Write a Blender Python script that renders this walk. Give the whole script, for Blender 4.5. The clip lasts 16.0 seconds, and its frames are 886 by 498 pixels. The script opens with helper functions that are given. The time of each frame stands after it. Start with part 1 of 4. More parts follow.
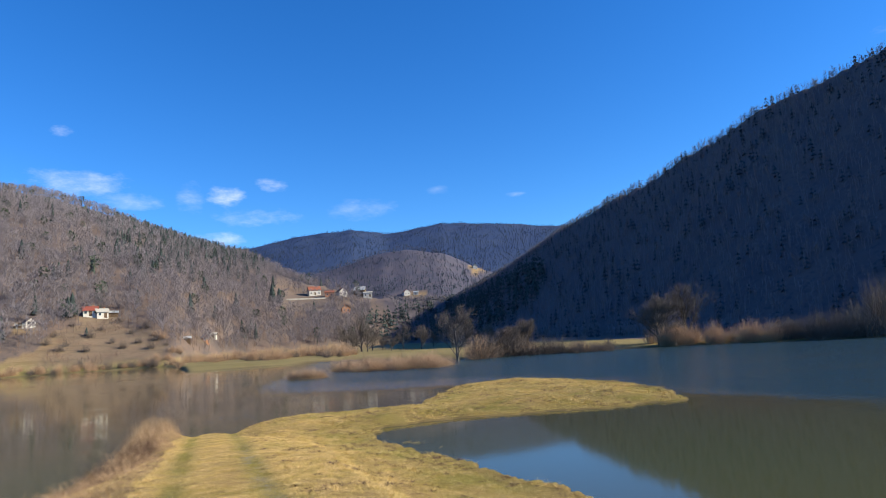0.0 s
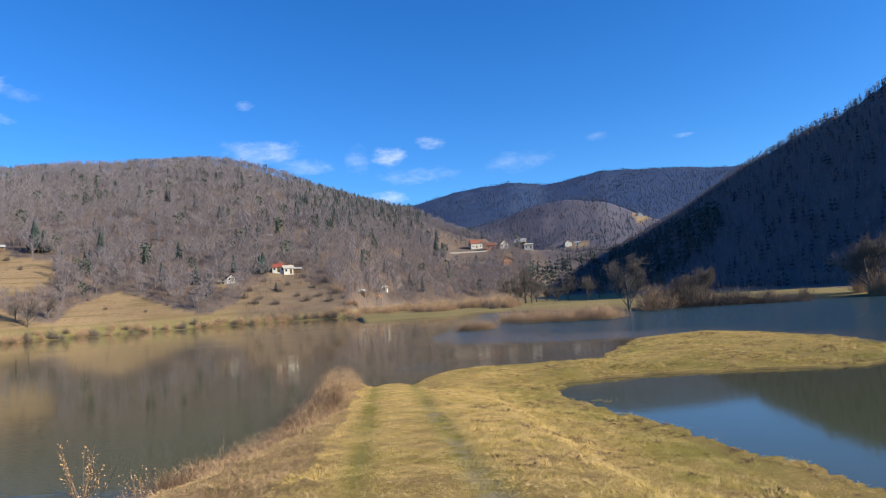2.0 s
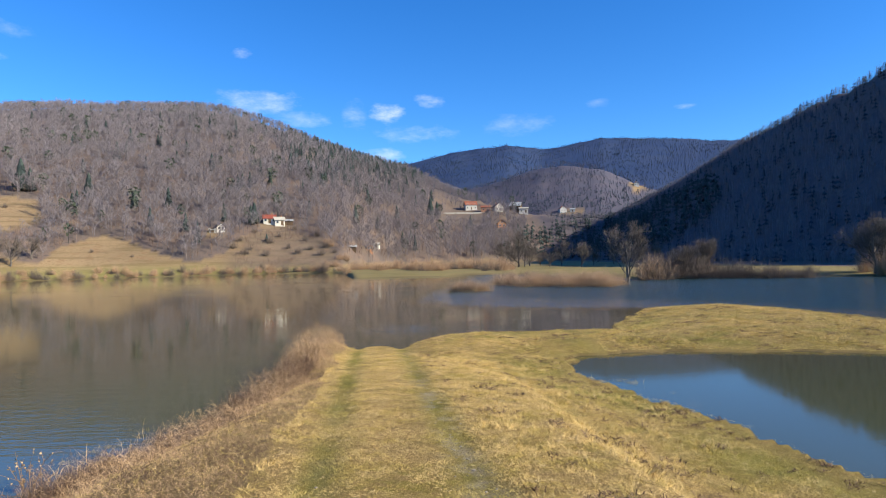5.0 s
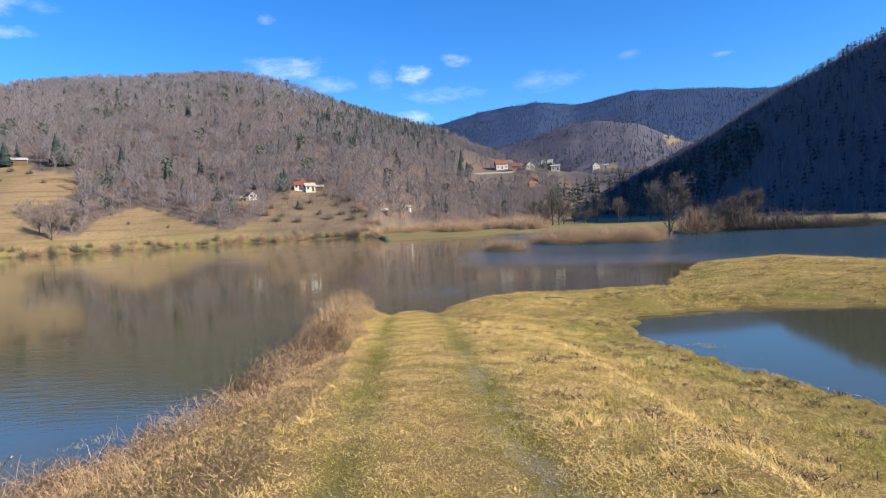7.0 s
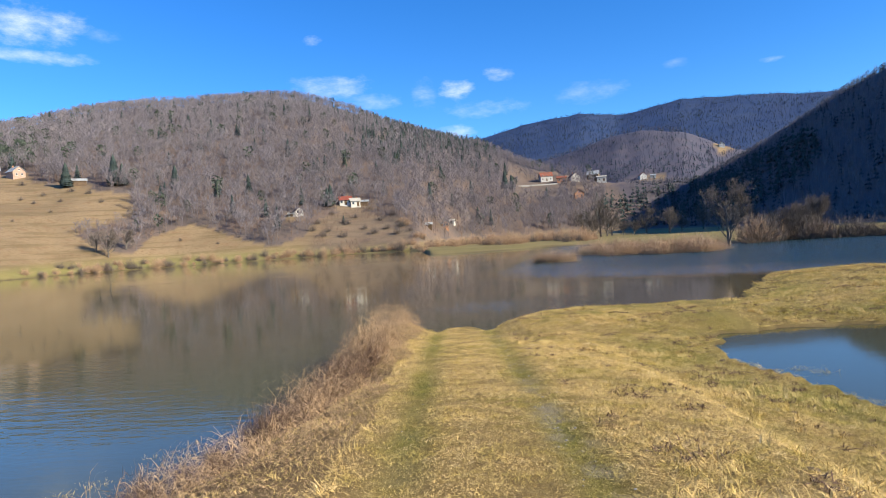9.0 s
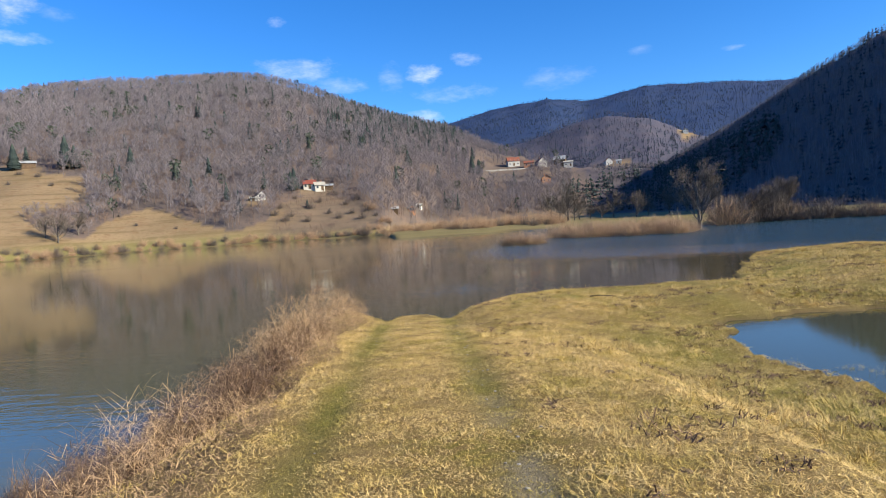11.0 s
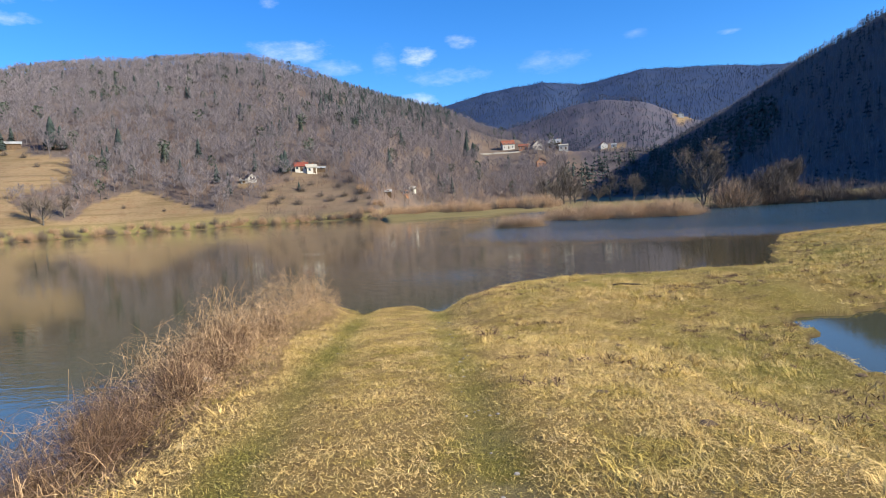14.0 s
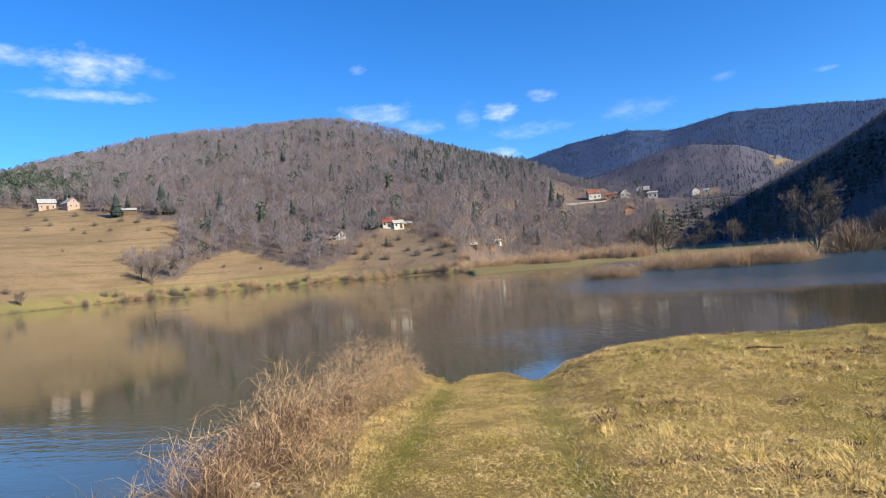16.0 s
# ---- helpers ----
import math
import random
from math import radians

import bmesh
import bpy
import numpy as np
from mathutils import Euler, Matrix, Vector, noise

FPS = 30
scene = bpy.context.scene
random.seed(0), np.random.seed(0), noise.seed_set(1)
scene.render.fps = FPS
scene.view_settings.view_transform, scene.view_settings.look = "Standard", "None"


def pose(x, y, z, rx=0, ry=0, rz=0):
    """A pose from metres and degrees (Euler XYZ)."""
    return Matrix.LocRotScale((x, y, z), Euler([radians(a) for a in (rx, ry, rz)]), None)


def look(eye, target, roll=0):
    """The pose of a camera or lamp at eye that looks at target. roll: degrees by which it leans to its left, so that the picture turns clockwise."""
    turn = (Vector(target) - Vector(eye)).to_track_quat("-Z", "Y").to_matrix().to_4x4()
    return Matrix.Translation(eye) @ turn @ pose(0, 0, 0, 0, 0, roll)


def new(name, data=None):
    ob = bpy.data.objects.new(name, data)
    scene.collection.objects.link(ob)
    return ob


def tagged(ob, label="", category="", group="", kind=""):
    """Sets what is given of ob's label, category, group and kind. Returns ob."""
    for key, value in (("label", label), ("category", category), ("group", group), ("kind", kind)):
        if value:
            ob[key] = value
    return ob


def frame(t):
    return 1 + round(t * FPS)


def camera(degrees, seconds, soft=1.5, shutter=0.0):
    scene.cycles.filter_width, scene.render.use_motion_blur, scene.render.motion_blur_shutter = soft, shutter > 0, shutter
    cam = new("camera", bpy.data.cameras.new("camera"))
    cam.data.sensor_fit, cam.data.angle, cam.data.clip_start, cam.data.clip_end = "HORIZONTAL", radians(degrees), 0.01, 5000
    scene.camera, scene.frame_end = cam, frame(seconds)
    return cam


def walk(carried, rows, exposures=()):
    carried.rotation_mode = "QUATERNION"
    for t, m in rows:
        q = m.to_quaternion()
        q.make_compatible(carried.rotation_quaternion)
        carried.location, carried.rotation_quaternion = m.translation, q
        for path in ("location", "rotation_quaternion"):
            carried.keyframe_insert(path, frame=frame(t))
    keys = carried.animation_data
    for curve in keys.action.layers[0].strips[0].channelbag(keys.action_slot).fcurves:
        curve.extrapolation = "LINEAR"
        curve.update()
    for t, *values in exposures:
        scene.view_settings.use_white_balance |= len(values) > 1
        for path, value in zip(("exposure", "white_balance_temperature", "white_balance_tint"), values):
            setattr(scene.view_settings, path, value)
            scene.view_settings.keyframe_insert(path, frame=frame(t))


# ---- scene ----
cam = camera(70.2, 16.0, 0.9)
PATH = [
    (0, (2.615, -30.169, 3.541), (3.143, -28.26, 3.82), -3.7),
    (0.5, (2.454, -29.563, 3.695), (2.805, -27.603, 3.873), -5.0),
    (1, (2.338, -29.043, 3.677), (2.524, -27.061, 3.863), -5.4),
    (1.5, (2.3, -28.577, 3.593), (2.296, -26.589, 3.809), -3.1),
    (2, (2.246, -28.135, 3.525), (2.271, -26.142, 3.688), -4.1),
    (2.5, (2.221, -27.514, 3.486), (2.191, -25.524, 3.684), -2.4),
    (3, (2.129, -27.052, 3.36), (2.126, -25.058, 3.516), -1.6),
    (3.2, (2.122, -26.822, 3.379), (2.131, -24.824, 3.472), -2.4),
    (5.3, (2.038, -24.324, 3.316), (2.081, -22.324, 3.327), -1.2),
    (5.5, (2.046, -24.11, 3.273), (2.105, -22.112, 3.214), -2.2),
    (6, (2.036, -23.558, 3.195), (2.084, -21.561, 3.107), -1.2),
    (6.5, (1.931, -22.979, 3.169), (1.881, -20.982, 3.085), -0.5),
    (7, (1.866, -22.289, 3.097), (1.802, -20.292, 3.017), -3.1),
    (7.5, (1.786, -21.859, 3.056), (1.664, -19.864, 2.987), -3.5),
    (8, (1.741, -21.401, 3.039), (1.659, -19.407, 2.901), -4.1),
    (8.5, (1.67, -20.846, 2.975), (1.474, -18.859, 2.857), -3.4),
    (9, (1.608, -20.434, 2.938), (1.406, -18.445, 2.91), -3.8),
    (9.2, (1.581, -20.168, 2.923), (1.399, -18.176, 2.895), -3.4),
    (11.3, (1.719, -16.558, 2.451), (1.633, -14.563, 2.348), -3.5),
    (11.5, (1.708, -16.279, 2.43), (1.635, -14.283, 2.315), -2.9),
    (12, (1.676, -15.966, 2.407), (1.382, -13.988, 2.401), -1.8),
    (12.5, (1.636, -15.647, 2.383), (1.393, -13.662, 2.413), -0.9),
    (13, (1.674, -14.969, 2.259), (1.425, -12.986, 2.321), 0.6),
    (13.5, (1.613, -14.595, 2.218), (1.391, -12.607, 2.221), -2.4),
    (14, (1.637, -13.991, 2.232), (1.55, -11.997, 2.1), -3.7),
    (14.5, (1.602, -13.453, 2.191), (1.469, -11.467, 2.002), -6.4),
    (15, (1.572, -13.047, 2.235), (1.453, -11.055, 2.114), -6.0),
    (15.5, (1.545, -12.664, 2.234), (1.345, -10.674, 2.215), -4.1),
    (16, (1.408, -12.493, 2.267), (1.064, -10.524, 2.322), -5.0),
]
EXPO = [(0.0, 0.82), (0.5, 0.92), (1.0, 0.86), (1.5, 0.78), (3.0, 0.73), (6.0, 0.94), (9.0, 0.93), (12.5, 0.78), (14.5, 0.92), (16.0, 0.86)]
walk(cam, [(t, look(eye, target, roll)) for t, eye, target, roll in PATH], EXPO)

# ---- world and sun ----
SUN_AZ, SUN_EL = 111.0, 27.0
sun_way = Vector((math.sin(radians(SUN_AZ)) * math.cos(radians(SUN_EL)), math.cos(radians(SUN_AZ)) * math.cos(radians(SUN_EL)), math.sin(radians(SUN_EL))))
sun_data = bpy.data.lights.new("sun", "SUN")
sun_data.energy, sun_data.angle, sun_data.color = 5.2, radians(0.53), (1.0, 0.905, 0.70)
sun = new("sun", sun_data)
sun.matrix_world = look(sun_way * 300, (0, 0, 0))

world = bpy.data.worlds.new("sky")
scene.world = world
world.use_nodes = True
wn, wl = world.node_tree.nodes, world.node_tree.links
wn.clear()


def wmath(op, a, b=None, c=None, clamp=False):
    n = wn.new("ShaderNodeMath")
    n.operation, n.use_clamp = op, clamp
    for k, v in enumerate((a, b, c)):
        if v is None:
            continue
        if isinstance(v, (int, float)):
            n.inputs[k].default_value = v
        else:
            wl.new(v, n.inputs[k])
    return n.outputs[0]


sky = wn.new("ShaderNodeTexSky")
sky.sky_type, sky.sun_disc = "NISHITA", False
sky.sun_elevation, sky.sun_rotation = radians(SUN_EL), radians(SUN_AZ)
sky.altitude, sky.air_density, sky.dust_density, sky.ozone_density = 400, 1.0, 0.15, 3.0
sat = wn.new("ShaderNodeHueSaturation")
sat.inputs["Saturation"].default_value = 1.3
wl.new(sky.outputs[0], sat.inputs["Color"])
# small fair-weather clouds low over the ridge: bearing, height, half width, half height (degrees), density
CLOUDS = [(-38.2, 18.0, 4.6, 1.5, .8), (-38.3, 15.7, 5.2, .5, .65), (-43.5, 18.4, 2.5, .9, .6), (-33.2, 17.6, 1.6, .6, .25), (-15.2, 13.9, 4.2, 1.2, .6),
          (-11.6, 12.6, 3.0, .9, .4), (-3.6, 13.2, 1.7, .9, .9), (.2, 14.3, 1.5, .6, .6), (-.8, 11.4, 3.4, .9, .42),
          (-6.6, 13.0, 1.2, 1.3, .35), (8.1, 12.0, 3.2, .9, .28), (-4.4, 9.6, 2.4, .6, .75), (22.5, 12.5, .9, .25, .4), (15.3, 13.4, 1.0, .4, .2),
          (-16.2, 17.9, .9, .5, .6), (60, 20, 7, 1.5, .3), (-70, 22, 9, 2, .5), (130, 25, 10, 2.5, .5)]
coord = wn.new("ShaderNodeTexCoord")
sep = wn.new("ShaderNodeSeparateXYZ")
wl.new(coord.outputs["Generated"], sep.inputs[0])
az = wmath("MULTIPLY", wmath("ARCTAN2", sep.outputs[0], sep.outputs[1]), 57.2958)
el = wmath("MULTIPLY", wmath("ARCSINE", sep.outputs[2]), 57.2958)
puff = wn.new("ShaderNodeTexNoise")
stretch = wn.new("ShaderNodeMapping")
stretch.inputs["Scale"].default_value = (1, 1, 2.2)
wl.new(coord.outputs["Generated"], stretch.inputs[0])
wl.new(stretch.outputs[0], puff.inputs["Vector"])
puff.inputs["Scale"].default_value, puff.inputs["Detail"].default_value, puff.inputs["Roughness"].default_value = 30, 8, 0.62
ragged = wmath("MULTIPLY", wmath("SUBTRACT", puff.outputs[0], 0.5), 3.2)
cover = None
for a0, e0, wa, we, dens in CLOUDS:
    q = wmath("ADD", wmath("POWER", wmath("ABSOLUTE", wmath("DIVIDE", wmath("SUBTRACT", az, a0), wa)), 2.0),
              wmath("POWER", wmath("ABSOLUTE", wmath("DIVIDE", wmath("SUBTRACT", el, e0), we)), 2.0))
    soft = wmath("MULTIPLY", wmath("SUBTRACT", wmath("ADD", ragged, 1.0), wmath("MULTIPLY", q, .85)), .6, clamp=True)
    one = wmath("MULTIPLY", wmath("POWER", soft, 1.5), dens)
    cover = one if cover is None else wmath("MAXIMUM", cover, one)
mixc = wn.new("ShaderNodeMix")
mixc.data_type = "RGBA"
wl.new(wmath("MULTIPLY", cover, 0.8), mixc.inputs[0])
tint = wn.new("ShaderNodeMix")
tint.data_type, tint.blend_type = "RGBA", "MULTIPLY"
tint.inputs[0].default_value = 1.0
wl.new(sat.outputs[0], tint.inputs[6])
tint.inputs[7].default_value = (0.72, 1.05, 1.42, 1)
wl.new(tint.outputs[2], mixc.inputs[6])
mixc.inputs[7].default_value = (7.2, 7.8, 9.0, 1)
back = wn.new("ShaderNodeBackground")
back.inputs["Strength"].default_value = 0.085
wl.new(mixc.outputs[2], back.inputs["Color"])
wout = wn.new("ShaderNodeOutputWorld")
wl.new(back.outputs[0], wout.inputs[0])


# ---- materials ----
class Nodes:
    """A material's node tree with short calls."""

    def __init__(self, name):
        self.m = bpy.data.materials.new(name)
        self.m.use_nodes = True
        self.t = self.m.node_tree
        self.b = self.t.nodes["Principled BSDF"]
        self.geo = self.t.nodes.new("ShaderNodeNewGeometry")

    def put(self, v, socket):
        if isinstance(v, bpy.types.NodeSocket):
            self.t.links.new(v, socket)
        else:
            socket.default_value = (*v, 1) if isinstance(v, tuple) and len(v) == 3 and socket.type == "RGBA" else v

    def noise(self, scale, detail=4, rough=0.55, stretch=None):
        n = self.t.nodes.new("ShaderNodeTexNoise")
        n.inputs["Scale"].default_value, n.inputs["Detail"].default_value, n.inputs["Roughness"].default_value = scale, detail, rough
        src = self.geo.outputs["Position"]
        if stretch:
            mp = self.t.nodes.new("ShaderNodeMapping")
            mp.inputs["Scale"].default_value = stretch
            self.t.links.new(src, mp.inputs[0])
            src = mp.outputs[0]
        self.t.links.new(src, n.inputs["Vector"])
        return n.outputs[0]

    def ramp(self, v, lo, hi, a=0.0, b=1.0):
        n = self.t.nodes.new("ShaderNodeMapRange")
        n.interpolation_type = "SMOOTHSTEP"
        self.put(v, n.inputs[0])
        for k, x in zip((1, 2, 3, 4), (lo, hi, a, b)):
            n.inputs[k].default_value = x
        return n.outputs[0]

    def mix(self, f, a, b):
        n = self.t.nodes.new("ShaderNodeMix")
        n.data_type = "RGBA"
        self.put(f, n.inputs[0]), self.put(a, n.inputs[6]), self.put(b, n.inputs[7])
        return n.outputs[2]

    def math(self, op, a, b=0.0):
        n = self.t.nodes.new("ShaderNodeMath")
        n.operation = op
        self.put(a, n.inputs[0]), self.put(b, n.inputs[1])
        return n.outputs[0]

    def attr(self, name):
        n = self.t.nodes.new("ShaderNodeAttribute")
        n.attribute_name = name
        return n.outputs["Fac"]

    def bump(self, v, strength, distance):
        n = self.t.nodes.new("ShaderNodeBump")
        n.inputs["Strength"].default_value, n.inputs["Distance"].default_value = strength, distance
        self.put(v, n.inputs["Height"])
        self.t.links.new(n.outputs[0], self.b.inputs["Normal"])

    def done(self, colour, rough=0.9, spec=0.2):
        self.put(colour, self.b.inputs["Base Color"])
        self.put(rough, self.b.inputs["Roughness"])
        self.b.inputs["Specular IOR Level"].default_value = spec
        return self.m


def twotone(name, a, b, scale, rough=0.9, c=None, scale2=None, bump=0.0, spec=0.2, island=0.0):
    n = Nodes(name)
    f = n.ramp(n.noise(scale), 0.35, 0.65)
    if island:
        f = n.math("ADD", n.math("MULTIPLY", f, 1 - island), n.math("MULTIPLY", n.geo.outputs["Random Per Island"], island))
    col = n.mix(f, a, b)
    if c:
        col = n.mix(n.ramp(n.noise(scale2), 0.5, 0.7), col, c)
    if bump:
        n.bump(n.noise(scale * 3), bump, 0.02)
    return n.done(col, rough, spec)


STRAW, TAN, OLIVE, MOSS, MUD = (.33, .23, .09), (.235, .155, .062), (.205, .165, .038), (.115, .125, .024), (.10, .07, .04)


def ground_material():
    n = Nodes("ground")
    grass = n.mix(n.ramp(n.noise(0.55, 6), .45, .7), STRAW, OLIVE)
    grass = n.mix(n.ramp(n.noise(7, 5), .3, .7), grass, TAN)
    grass = n.mix(n.attr("green"), grass, n.mix(n.noise(3, 5), MOSS, OLIVE))
    # ground under the dry growth painted dark brown for its shaded gaps
    grass = n.mix(n.math("MULTIPLY", n.attr("dry"), .8), grass, n.mix(n.noise(9, 5), (.10, .07, .042), (.2, .135, .07)))
    grass = n.mix(n.math("MULTIPLY", n.attr("rut"), n.ramp(n.noise(1.7, 5), .42, .6)), grass, n.mix(n.noise(25, 4), (.24, .19, .13), (.38, .33, .26)))
    field = n.mix(n.ramp(n.noise(.03, 6), .35, .65), (.27, .19, .108), (.215, .152, .085))
    field = n.mix(n.ramp(n.noise(.25, 6, .7), .48, .7), field, (.22, .135, .075))
    field = n.mix(n.ramp(n.noise(.5, 5, .6, (.1, .1, 1.6)), .48, .62, 0, .75), field, (.16, .115, .06))
    field = n.mix(n.ramp(n.noise(1.0, 6, .8), .5, .66, 0, .7), field, (.14, .10, .05))
    field = n.mix(n.attr("lush"), field, n.mix(n.noise(.1, 4), (.15, .165, .045), (.26, .205, .075)))
    wood = n.mix(n.ramp(n.noise(.05, 6), .35, .65), (.115, .092, .082), (.155, .112, .09))
    wood = n.mix(n.ramp(n.noise(.6, 4), .5, .7), wood, (.085, .072, .068))
    # aerial haze painted into the wooded ground as deep blue
    wood = n.mix(n.attr("haze_tint"), wood, n.mix(n.ramp(n.noise(.02, 6), .35, .65), (.027, .05, .115), (.038, .058, .118)))
    far = n.mix(n.attr("wood"), field, wood)
    col = n.mix(n.attr("near"), far, grass)
    col = n.mix(n.attr("wet"), col, n.mix(n.noise(4, 4), MUD, (.12, .09, .045)))
    n.bump(n.noise(16, 7, .75), 1.0, .07)
    return n.done(col, .95, .1)


def water_material():
    n = Nodes("water")
    col = n.mix(n.ramp(n.noise(.02, 3), .35, .65), (.085, .064, .029), (.058, .066, .032))
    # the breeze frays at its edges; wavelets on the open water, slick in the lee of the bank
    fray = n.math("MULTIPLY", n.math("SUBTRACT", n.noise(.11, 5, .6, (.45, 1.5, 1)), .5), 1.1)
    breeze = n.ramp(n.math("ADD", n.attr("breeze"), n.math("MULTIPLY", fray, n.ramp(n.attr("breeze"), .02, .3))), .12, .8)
    # breezy water: deep blue-green body colour, with sky reflection painted in
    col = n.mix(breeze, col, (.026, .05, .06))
    patch = n.ramp(n.noise(.05, 4, .55, (.4, 1.6, 1)), .5, .64)
    gust = n.math("MAXIMUM", n.math("MAXIMUM", breeze, n.math("MULTIPLY", n.attr("breeze"), .8)), n.math("MULTIPLY", patch, .03))
    waves = n.math("ADD", n.noise(2.6, 3, .5, (.32, 1.35, 1)), n.math("MULTIPLY", n.noise(7.0, 2, .5, (.7, 1.3, 1)), .4))
    bump = n.t.nodes.new("ShaderNodeBump")
    bump.inputs["Distance"].default_value = .3
    n.put(waves, bump.inputs["Height"])
    n.put(n.math("ADD", n.math("MULTIPLY", n.math("MULTIPLY", gust, 1.0), n.attr("open")), n.math("ADD", n.math("MULTIPLY", n.attr("open"), .004), .0025)), bump.inputs["Strength"])
    n.t.links.new(bump.outputs[0], n.b.inputs["Normal"])
    n.b.inputs["IOR"].default_value = 1.333
    return n.done(col, n.math("ADD", n.math("MULTIPLY", gust, .06), .055), .5)


def blade_material(name, cols, green_attr=True):
    n = Nodes(name)
    r = n.geo.outputs["Random Per Island"]
    col = n.mix(r, cols[0], cols[1])
    col = n.mix(n.ramp(n.noise(2.2, 6, .7), .44, .62), col, n.mix(r, cols[2], cols[3]))
    if green_attr:
        col = n.mix(n.math("MAXIMUM", n.attr("green"), 0), col, n.mix(r, (.16, .175, .032), (.34, .295, .068)))
        col = n.mix(n.ramp(n.noise(6.5, 5, .7), .52, .66, 0, .6), col, n.mix(r, (.21, .14, .058), (.115, .08, .035)))
        col = n.mix(n.ramp(n.noise(5.0, 4, .7, (1, 1, .3)), .56, .68, 0, .6), col, (.82, .62, .33))
    m = n.done(col, .8, .15)
    return m


M_GROUND, M_WATER = ground_material(), water_material()
M_GRASS = blade_material("meadow_grass", [(.80, .57, .235), (.55, .375, .14), (.60, .43, .125), (.40, .295, .08)])
M_DRY = blade_material("dry_grass", [(.56, .375, .20), (.36, .23, .125), (.42, .27, .145), (.2, .13, .075)], False)
M_BRAMBLE = blade_material("bramble", [(.22, .135, .085), (.10, .064, .044), (.27, .17, .10), (.06, .04, .028)], False)
M_REED = blade_material("willow_scrub", [(.47, .32, .20), (.32, .215, .135), (.44, .275, .165), (.26, .175, .115)], False)
M_BARK = twotone("bark", (.085, .072, .062), (.15, .13, .11), 3, .95, bump=.5)
M_TWIG = blade_material("twig", [(.17, .14, .118), (.11, .09, .078), (.19, .145, .115), (.10, .08, .068)], False)
M_WOODS = blade_material("bare_woods", [(.208, .184, .198), (.172, .153, .167), (.215, .18, .18), (.16, .14, .15)], False)
M_SCRUB = blade_material("undergrowth", [(.23, .165, .13), (.16, .118, .098), (.26, .165, .12), (.15, .108, .088)], False)
# far woods, knoll and far firs carry haze as blue in their colour
M_WOODS_HAZE = blade_material("far_woods", [(.048, .078, .165), (.037, .062, .135), (.058, .08, .15), (.038, .062, .13)], False)
M_KNOLL_HAZE = blade_material("knoll_woods", [(.118, .12, .165), (.09, .094, .13), (.128, .12, .148), (.086, .088, .12)], False)
M_FIR = blade_material("fir", [(.052, .072, .066), (.038, .054, .054), (.066, .082, .064), (.042, .058, .056)], False)
M_FIR_HAZE = blade_material("far_fir", [(.04, .058, .075), (.03, .046, .062), (.05, .066, .075), (.034, .05, .064)], False)
M_PINE = blade_material("pine", [(.078, .098, .072), (.055, .072, .056), (.09, .105, .07), (.06, .076, .056)], False)


# ---- the lie of the land ----
OX, OY = 1.5, -14.0


def deg(a):
    return np.degrees(a)


def wob(x, y, s, k=0.0):
    """Smooth uneven relief, about -1 to 1, features about s metres across."""
    x, y = x / s, y / s
    return (np.sin(x * 1.7 + 1.3 * np.sin(y * 1.1 + k) + k) + np.sin(y * 1.9 + 1.1 * np.sin(x * 1.3 - k) + 2 * k)
            + .6 * np.sin(x * 3.7 + y * 2.9 + k) + .5 * np.sin(x * 4.3 - y * 5.1 + 3 * k)) / 3.1


BANK = np.array([(-12, -75), (-5.4, -42), (-4.3, -20), (-3.1, -15), (-2.65, -13.4), (-2.3, -12), (-2.2, -9), (-2.55, -5.5), (-2.8, -2.5), (-2.6, .2), (-1.8, .9), (-1.05, .2),
                 (-.8, -.4), (-.4, .3), (.3, .6), (.7, -.45), (.9, -.45), (1.3, .9), (2.4, 2.0), (4, 2.6), (6.3, 2.5), (9.8, 3.2), (12.9, 9.7), (15.5, 14.7),
                 (18, 15.9), (20.7, 16.0), (22.9, 12.6), (24, 7), (23.4, 1), (21, -4.2), (17.5, -4.4), (11.4, -3.1), (8.5, -2.7), (6.7, -3.7), (6.15, -6.2),
                 (6.45, -8.5), (7.45, -10.7), (8.2, -15), (9, -17.5), (11, -23), (15, -34), (24, -75)])


def bank_distance(x, y):
    """Distance to the near shoreline, positive on land."""
    px, py = BANK[:, 0], BANK[:, 1]
    qx, qy = np.roll(px, -1), np.roll(py, -1)
    best, inside = np.full(x.shape, 1e9), np.zeros(x.shape, bool)
    for a, b, c, d in zip(px, py, qx, qy):
        ex, ey = c - a, d - b
        t = np.clip(((x - a) * ex + (y - b) * ey) / (ex * ex + ey * ey), 0, 1)
        best = np.minimum(best, (x - a - t * ex) ** 2 + (y - b - t * ey) ** 2)
        cross = ((b > y) != (d > y)) & (x < ex * (y - b) / (ey if ey else 1e-9) + a)
        inside ^= cross
    return np.where(inside, 1, -1) * np.sqrt(best)


def path_x(y):
    return -.09 * y


def path_z(y):
    return np.interp(y, [-80, -45, -30, -24, -17, -14.7, -9, -1.8, .5, 3], [3.6, 2.9, 2.03, 1.62, 1.12, 1.0, .68, .16, .03, -.3])


def rut(x, y):
    u = np.abs(x - path_x(y)) - .78
    return np.exp(-(u / .2) ** 2) * (y < 1)


